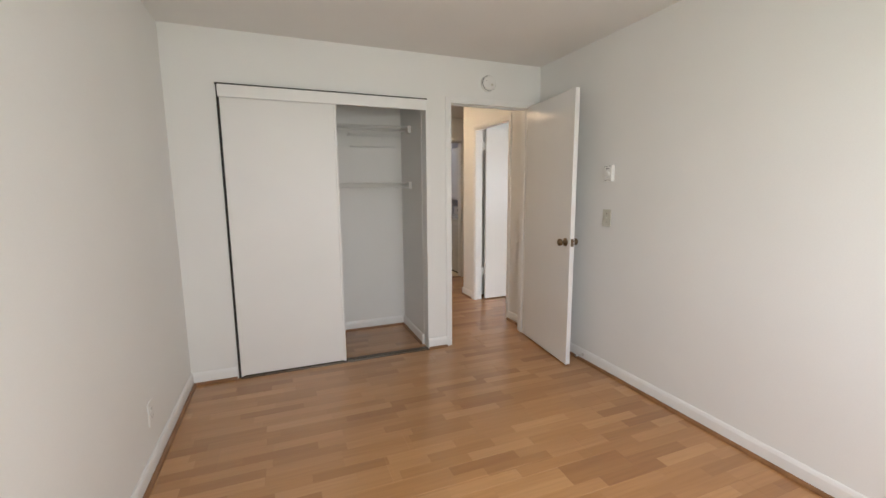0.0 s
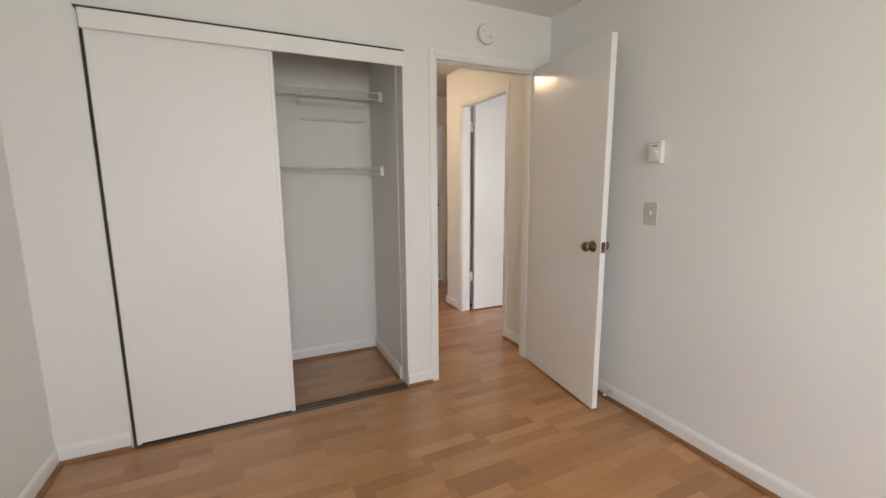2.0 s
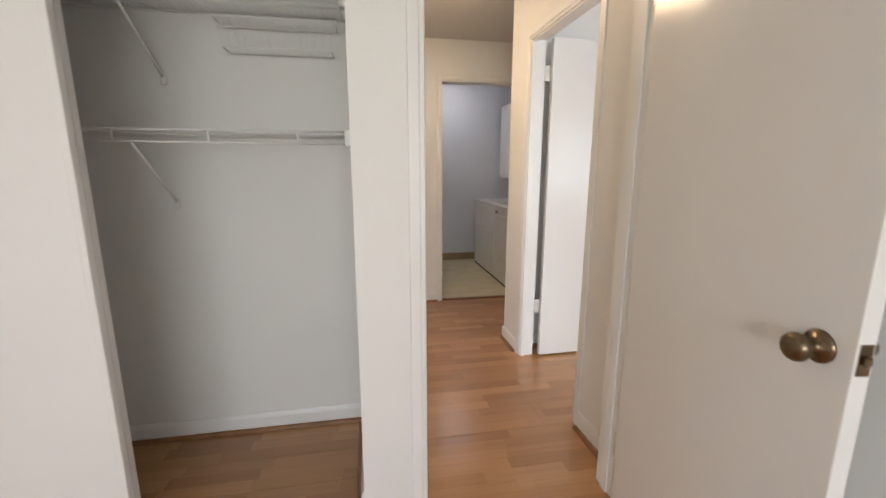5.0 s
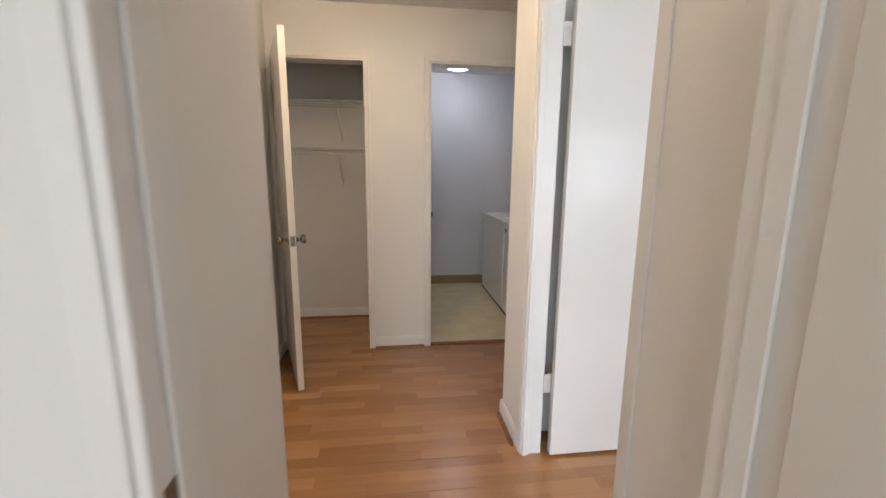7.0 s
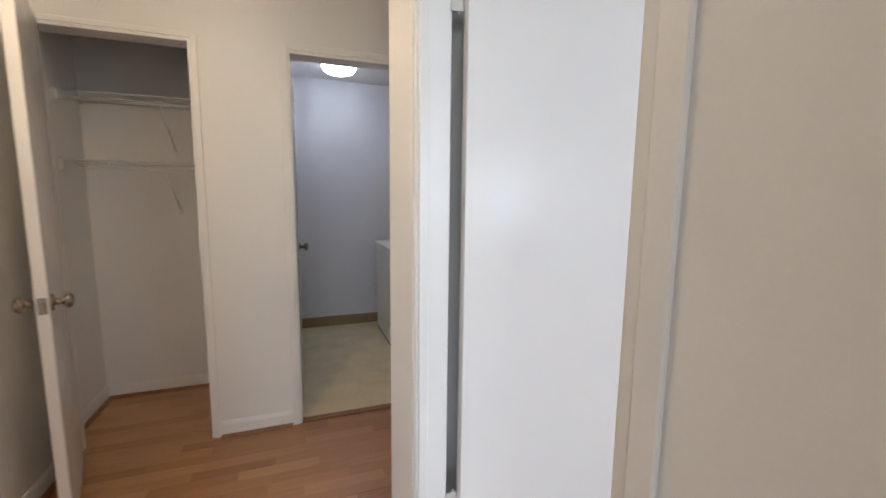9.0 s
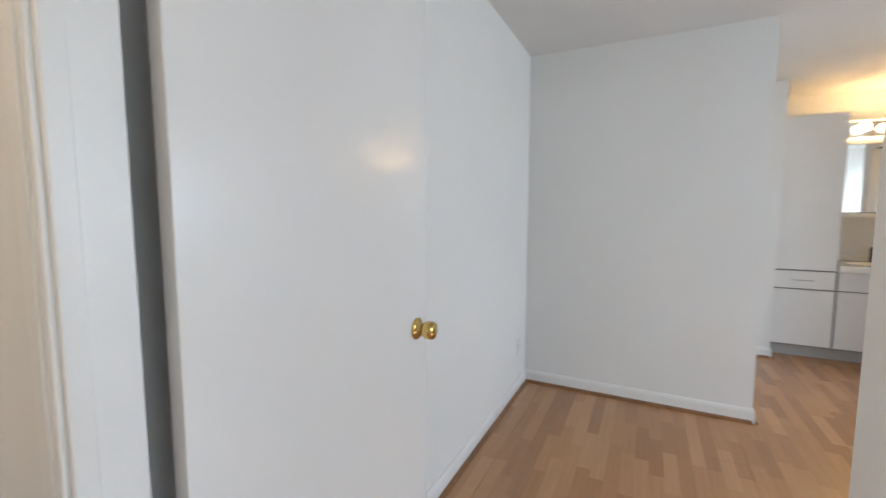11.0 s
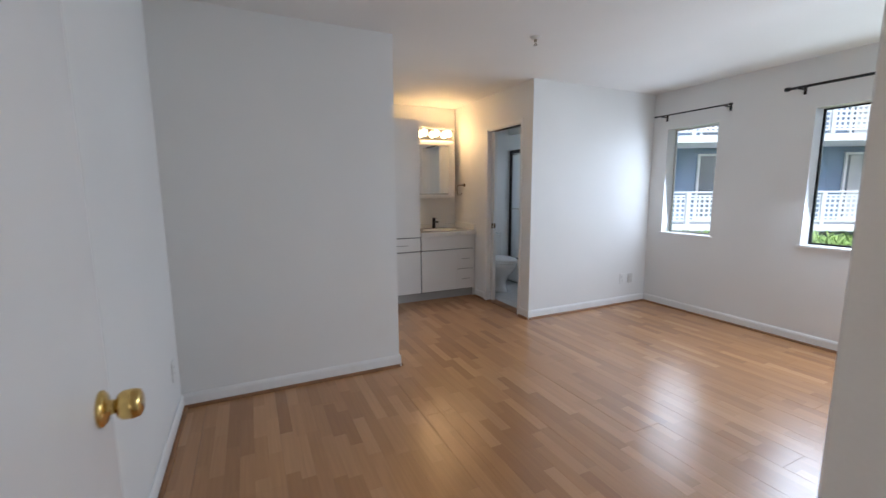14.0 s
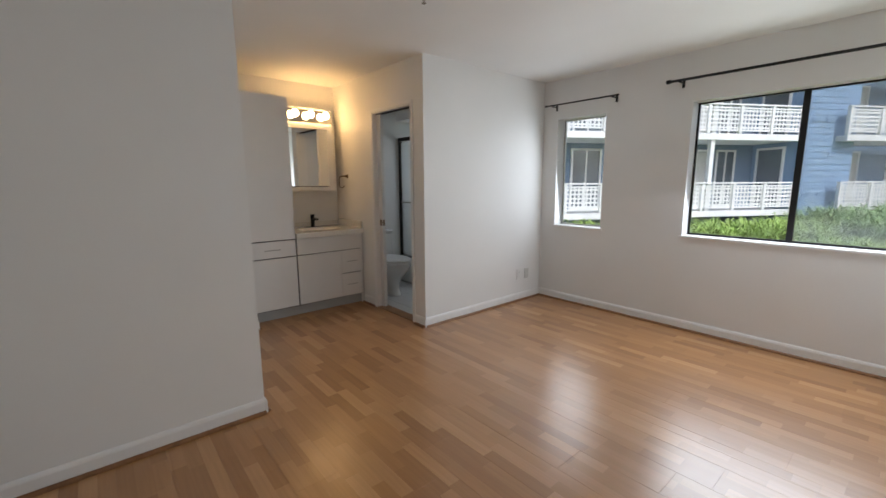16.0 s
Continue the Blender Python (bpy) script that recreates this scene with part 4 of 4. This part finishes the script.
# ---- bathroom ----
def toilet(place, turn):
    t = thing("toilet", "white ceramic toilet with closed lid", "toilet", place, turn)

    def oval(rings, name, label="", mat=CERAMIC, steps=28):
        bm = bmesh.new()
        made = []
        for cx, rx, ry, z in rings:
            made.append([bm.verts.new((cx + rx * math.cos(2 * math.pi * k / steps) * (1.12 if math.cos(2 * math.pi * k / steps) < 0 else 0.92), ry * math.sin(2 * math.pi * k / steps), z)) for k in range(steps)])
        for a, b in zip(made, made[1:]):
            for k in range(steps):
                bm.faces.new((a[k], a[(k + 1) % steps], b[(k + 1) % steps], b[k]))
        bm.faces.new(made[0]), bm.faces.new(made[-1])
        return part(name, bm, mat, t, label, True)

    # the bowl points along -x
    oval([(-0.38, 0.235, 0.118, 0.0), (-0.38, 0.225, 0.110, 0.03), (-0.39, 0.19, 0.098, 0.07), (-0.41, 0.175, 0.100, 0.15), (-0.44, 0.195, 0.130, 0.22), (-0.47, 0.235, 0.170, 0.29), (-0.48, 0.262, 0.190, 0.345), (-0.48, 0.27, 0.195, 0.392)], "bowl")
    oval([(-0.48, 0.265, 0.192, 0.3925), (-0.48, 0.274, 0.200, 0.398), (-0.48, 0.274, 0.200, 0.410), (-0.48, 0.266, 0.193, 0.413)], "seat", "white plastic toilet seat", PLASTIC)
    oval([(-0.475, 0.268, 0.196, 0.420), (-0.475, 0.276, 0.203, 0.426), (-0.475, 0.268, 0.196, 0.438), (-0.475, 0.14, 0.10, 0.442)], "lid", "white plastic toilet lid", PLASTIC)
    part("tank", box(-0.205, -0.012, -0.215, 0.215, 0.39, 0.695, 0.022, 3), CERAMIC, t)
    part("tank_lid", box(-0.215, -0.006, -0.225, 0.225, 0.6955, 0.728, 0.010, 2), CERAMIC, t)
    lv = part("flush_lever", tube((-0.206, 0.15, 0.645), (-0.222, 0.15, 0.645), 0.008, 10), NICKEL, t)
    part("lever_arm", tube((-0.222, 0.15, 0.645), (-0.226, 0.09, 0.640), 0.005, 8), NICKEL, lv)
    part("seat_bolt", box(-0.225, -0.165, -0.09, 0.09, 0.393, 0.430, 0.005), PLASTIC, t)
    return t


toilet((AX - 0.002, 1.21, 0.0), 0)
structure("bathroom_subfloor", box(VX + 0.11, AX, WALLY, VY - 0.112, -0.012, -0.002), GROUT, "grey grout bed of the bathroom floor", "floor")
sh = thing("shower_enclosure", "metal framed sliding shower door with frosted glass", "shower", (0, 0.72, 0))
for x0, x1 in ((VX + 0.112, VX + 0.145), (AX - 0.035, AX - 0.002)):
    part("jamb", box(x0, x1, -0.02, 0.02, 0.36, 1.83, 0.003), BRONZE, sh)
part("top_rail", box(VX + 0.112, AX - 0.002, -0.025, 0.025, 1.8305, 1.875, 0.003), BRONZE, sh)
part("bottom_rail", box(VX + 0.112, AX - 0.002, -0.025, 0.025, 0.345, 0.3595, 0.002), BRONZE, sh)
for x0, x1, y in ((VX + 0.147, 6.52, -0.012), (6.44, AX - 0.037, 0.008)):
    p = part("glass_panel", box(x0 + 0.02, x1 - 0.02, y, y + 0.005, 0.38, 1.81), FROST, sh, "frosted glass panel")
    p.visible_shadow = False
    for a, b in ((x0, x0 + 0.02), (x1 - 0.02, x1)):
        part("panel_stile", box(a, b, y - 0.006, y + 0.011, 0.362, 1.828, 0.002), BRONZE, p)
part("towel_bar", tube((6.50, 0.040, 1.06), (7.15, 0.040, 1.06), 0.009, 12), ALU, sh, smooth=True)
tub = thing("bathtub", "white bathtub below the shower door", "bathtub", (0, WALLY, 0))
part("apron", box(VX + 0.112, AX - 0.002, 0.70, 0.82, 0.0, 0.34, 0.02, 3), CERAMIC, tub)
part("floor_pan", box(VX + 0.112, AX - 0.002, 0.002, 0.70, 0.0, 0.14), CERAMIC, tub)
structure("soffit", box(VX + 0.11, AX, WALLY, 0.76, 2.08, CEIL), WALL, "white painted soffit above the shower", "soffit")

# ---- outside: the building across the court ----
BU, BN = Vector((0.5, 0.866, 0)), Vector((-0.866, 0.5, 0))
bld = thing("apartment_building", "blue-sided apartment building with white lattice balconies", "building", (7.5, -11.2, -0.55), math.degrees(math.atan2(0.866, 0.5)))
# in its own axes x runs along the facade and +y looks to the court
Z0, STOREY = 0.87, 2.46
FLOORS = [Z0 + 0.02 + STOREY * k for k in range(3)]


def siding(x0, x1, y, z0, z1, lap=0.20):
    bm = bmesh.new()
    n = int((z1 - z0) / lap)
    for k in range(n):
        a = z0 + k * lap
        vs = [bm.verts.new(p) for p in ((x0, y - 0.12, a), (x1, y - 0.12, a), (x1, y + 0.022, a), (x0, y + 0.022, a), (x0, y - 0.12, a + lap), (x1, y - 0.12, a + lap), (x1, y + 0.004, a + lap), (x0, y + 0.004, a + lap))]
        for f in ((0, 1, 2, 3), (4, 5, 6, 7), (0, 1, 5, 4), (2, 3, 7, 6), (0, 3, 7, 4), (1, 2, 6, 5)):
            bm.faces.new([vs[i] for i in f])
    return bm


def far_opening(x0, x1, y, z0, z1, kind="window", blind=0.0):
    w = part(kind, box(x0, x1, y, y + 0.03, z0, z1), PANEX, bld, "dark glass in a white frame")
    for a, b, c, d in ((x0 - 0.07, x0, z0 - 0.07, z1 + 0.07), (x1, x1 + 0.07, z0 - 0.07, z1 + 0.07), (x0, x1, z1, z1 + 0.07), (x0, x1, z0 - 0.07, z0), ((x0 + x1) / 2 - 0.025, (x0 + x1) / 2 + 0.025, z0, z1)):
        part("frame", box(a, b, y, y + 0.06, c, d), WHITEX, w)
    if blind:
        part("blind", box(x0 + 0.02, x0 + (x1 - x0) * blind, y + 0.031, y + 0.036, z0 + 0.02, z1 - 0.02), BLIND, w, "pale closed blind")


def balcony(x0, x1, y, zf):
    """White lattice railing panels between posts over a deep fascia, with the deck behind."""
    b = part("balcony", box(x0, x1, y - 1.7, y - 0.02, zf - 0.19, zf - 0.02), WHITEX, bld, "balcony with white lattice railing")
    part("fascia", box(x0 - 0.03, x1 + 0.03, y - 0.019, y + 0.03, zf - 0.20, zf + 0.0, 0.005), WHITEX, b)
    n = max(1, round((x1 - x0) / 1.22))
    step = (x1 - x0) / n
    for k in range(n + 1):
        x = x0 + k * step
        part("post", box(x - 0.055, x + 0.055, y - 0.06, y + 0.05, zf + 0.001, zf + 0.87, 0.004), WHITEX, b)
    part("top_rail", box(x0 - 0.06, x1 + 0.06, y - 0.07, y + 0.06, zf + 0.871, zf + 0.92, 0.004), WHITEX, b)
    part("upper_rail", box(x0, x1, y - 0.03, y + 0.02, zf + 0.77, zf + 0.82), WHITEX, b)
    part("lower_rail", box(x0, x1, y - 0.03, y + 0.02, zf + 0.08, zf + 0.13), WHITEX, b)
    for k in range(n):
        bm = bmesh.new()
        a0, a1 = x0 + k * step + 0.055, x0 + (k + 1) * step - 0.055
        m = int((a1 - a0) / 0.125)
        for i in range(m + 1):
            x = a0 + (a1 - a0) * i / m
            add_box(bm, x - 0.028, x + 0.028, y - 0.014, y - 0.006, zf + 0.13, zf + 0.77)
        for i in range(5):
            z = zf + 0.19 + i * 0.13
            add_box(bm, a0, a1, y - 0.005, y + 0.003, z - 0.028, z + 0.028)
        part("lattice", bm, WHITEX, b)


TOPZ = FLOORS[2] + 2.6
part("front_wall", siding(-5.9, -3.70, 0, 0, TOPZ), SIDING, bld, "blue lap siding")
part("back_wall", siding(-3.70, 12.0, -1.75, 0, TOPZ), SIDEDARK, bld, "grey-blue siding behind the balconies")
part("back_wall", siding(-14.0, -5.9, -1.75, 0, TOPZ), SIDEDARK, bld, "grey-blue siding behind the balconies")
for x0, x1 in ((-3.82, -3.702), (-5.898, -5.78), (11.9, 12.0)):
    part("side_wall", box(x0, x1, -1.74, -0.13, 0, TOPZ), SIDING, bld)
part("roof", box(-14.5, 12.5, -9.0, 0.6, TOPZ, TOPZ + 0.25), ROOFM, bld, "dark overhanging roof edge")
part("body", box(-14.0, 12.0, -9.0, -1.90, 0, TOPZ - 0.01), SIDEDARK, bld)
for k, zf in enumerate(FLOORS):
    balcony(-3.65, 11.85, 0, zf)
    balcony(-13.0, -5.1, 0.35, zf)
    for x in (-0.35, 7.6, -9.5):
        part("column", box(x - 0.07, x + 0.07, -0.16, -0.03, zf + 0.001, zf + STOREY - 0.195), WHITEX, bld, "white balcony column")
    for x0, x1, bl in ((-1.75, -0.75, 0.9), (-2.85, -2.15, 0), (0.6, 1.9, 0.5), (2.6, 3.6, 0.0), (4.6, 5.9, 0.55), (8.6, 9.5, 0), (-8.6, -7.1, 0.45), (-11.5, -10.2, 0)):
        far_opening(x0, x1, -1.72, zf + 0.05, zf + 2.02, "door", bl)
    e = part("side_door", box(-3.70, -3.675, -1.45, -0.55, zf + 0.05, zf + 2.05), PANEX, bld, "dark glass door on the end wall")
    for y0, y1, z0, z1 in ((-1.53, -1.451, zf + 0.02, zf + 2.13), (-0.549, -0.47, zf + 0.02, zf + 2.13), (-1.45, -0.55, zf + 2.051, zf + 2.13)):
        part("frame", box(-3.70, -3.65, y0, y1, z0, z1), WHITEX, e)
    for x0, z in ((-4.9, zf + 0.42), (-4.3, zf + 0.42), (-5.15, zf + 1.75)):
        v = part("wall_vent", box(x0, x0 + 0.30, 0.010, 0.030, z, z + 0.16), SIDING, bld, "blue painted louvre vent")
        for i in range(3):
            part("louvre", box(x0 + 0.02, x0 + 0.28, 0.0305, 0.038, z + 0.02 + i * 0.045, z + 0.035 + i * 0.045), SIDING, v)


def fern_bed(name, u0, u1, n0, n1, count, height, material, label, width=0.05, seed=3):
    """Many arching leaf blades in uneven clumps."""
    rnd = random.Random(seed)
    verts, faces = [], []
    base = Vector((7.5, -11.2, -0.55))
    clumps = [(rnd.uniform(u0, u1), rnd.uniform(n0, n1), rnd.uniform(0.6, 1.25)) for _ in range(count // 26)]
    for cu, cn, cs in clumps:
        for _ in range(26):
            a = rnd.uniform(0, 2 * math.pi)
            length, lift = height * cs * rnd.uniform(0.55, 1.1), rnd.uniform(0.5, 1.1)
            way = BU * math.cos(a) + BN * math.sin(a)
            side = Vector((-way.y, way.x, 0)) * width * rnd.uniform(0.5, 1.2)
            root = base + BU * (cu + rnd.uniform(-.15, .15)) + BN * (cn + rnd.uniform(-.15, .15))
            i = len(verts)
            for f, w, z in ((0, .4, 0), (.35, 1, .62 * lift), (.7, .8, .85 * lift), (1, .05, .72 * lift)):
                c = root + way * length * f * .75 + Vector((0, 0, z * length))
                verts += [c - side * w, c + side * w]
            for k in range(3):
                faces.append((i + 2 * k, i + 2 * k + 1, i + 2 * k + 3, i + 2 * k + 2))
    me = bpy.data.meshes.new(name)
    me.from_pydata([tuple(v) for v in verts], [], faces)
    me.materials.append(material)
    return tagged(new(name, me), label, "plants", kind="stuff")


fern_bed("fern_bed", -5.5, 9.0, 0.5, 2.2, 26000, 0.72, LEAF, "bright green ferns below the balconies", 0.016)
fern_bed("shrub_bed", -13.0, -3.2, 0.5, 2.6, 26000, 1.0, LEAFD, "darker green shrubs before the blue building", 0.018, 5)
fern_bed("front_shrub_bed", -14.0, 10.0, 2.4, 3.6, 11000, 0.34, LEAF, "low bright green plants at the lawn's edge", 0.015, 8)

# ---- floor boards ----
ROW, LONG, PHASE = 0.195, 1.29, -0.022
REGIONS = [(W1X, E1B, S1Y, CLY), (W1X, E1X, CLY, CLY + 0.11), (W1X, CL1, CLY + 0.11, CLB), (HLX, E1X, CLY + 0.11, HLY), (-2.0, E1X, HLY, HCY), (HWX, E1X, HCY, HNY), (E1X, 4.6, STUB, HNY),
           (HC0, HC1, HNY, HNY + 0.11), (HWX - 0.09, 1.88, HNY + 0.11, HCB), (E1X, B2W, D2A, D2B), (B2W, KX, WALLY, B2N), (KX, VX, WALLY, KY), (VX, AX, VY, KY)]
shapes = {}


def board_mesh(w, d):
    key = (round(w, 3), round(d, 3))
    if key not in shapes:
        c = 0.0008
        me = bpy.data.meshes.new("plank")
        low = [(0, 0), (w, 0), (w, d), (0, d)]
        high = [(c, c), (w - c, c), (w - c, d - c), (c, d - c)]
        me.from_pydata([(x, y, -0.011) for x, y in low] + [(x, y, -c) for x, y in low] + [(x, y, 0.0) for x, y in high], [],
                       [(8, 9, 10, 11)] + [(a + i, a + (i + 1) % 4, a + 4 + (i + 1) % 4, a + 4 + i) for a in (0, 4) for i in range(4)])
        me.materials.append(FLOOR)
        shapes[key] = me
    return shapes[key]


def lay_boards():
    edges = sorted({round(v, 4) for r in REGIONS for v in r[2:]} | {round(k * ROW + PHASE, 4) for k in range(-4, 40)})
    for y0, y1 in zip(edges, edges[1:]):
        if y1 - y0 < 0.004:
            continue
        mid = (y0 + y1) / 2
        row = math.floor((mid - PHASE) / ROW)
        spans = sorted((r[0], r[1]) for r in REGIONS if r[2] < mid < r[3])
        joined = []
        for a, b in spans:
            if joined and a <= joined[-1][1] + 0.002:
                joined[-1][1] = max(joined[-1][1], b)
            else:
                joined.append([a, b])
        shift = random.Random(row).uniform(0, LONG) if row != 11 else 3.69 - 2 * LONG
        for a, b in joined:
            x = a
            while x < b - 0.003:
                nxt = min(b, (math.floor((x - shift) / LONG + 1e-6) + 1) * LONG + shift)
                if b - nxt < 0.02:
                    nxt = b
                ob = new("plank", board_mesh(nxt - x, y1 - y0))
                # one board end has lifted a little from its neighbour
                ob.location = (x, y0, 0.0009 if row == 11 and abs(x - 3.69) < 0.01 else 0)
                ob.parent = floor
                x = nxt


lay_boards()

# ---- bathroom floor tiles ----
sub = bpy.data.objects["bathroom_subfloor"]
tile_shapes = {}
TS = 0.305
for i in range(6):
    for j in range(3):
        x0, y0 = VX + 0.11 + i * TS, 0.76 + j * TS
        x1, y1 = min(AX, x0 + TS), min(VY - 0.112, y0 + TS)
        if x1 - x0 < 0.03 or y1 - y0 < 0.03:
            continue
        key = (round(x1 - x0, 3), round(y1 - y0, 3))
        if key not in tile_shapes:
            me = bpy.data.meshes.new("tile")
            bm = box(0.003, key[0] - 0.003, 0.003, key[1] - 0.003, -0.004, 0.002, 0.0012)
            bm.to_mesh(me), bm.free()
            me.materials.append(TILE)
            tile_shapes[key] = me
        ob = new("tile", tile_shapes[key])
        ob.location = (x0, y0, 0)
        ob.parent = sub
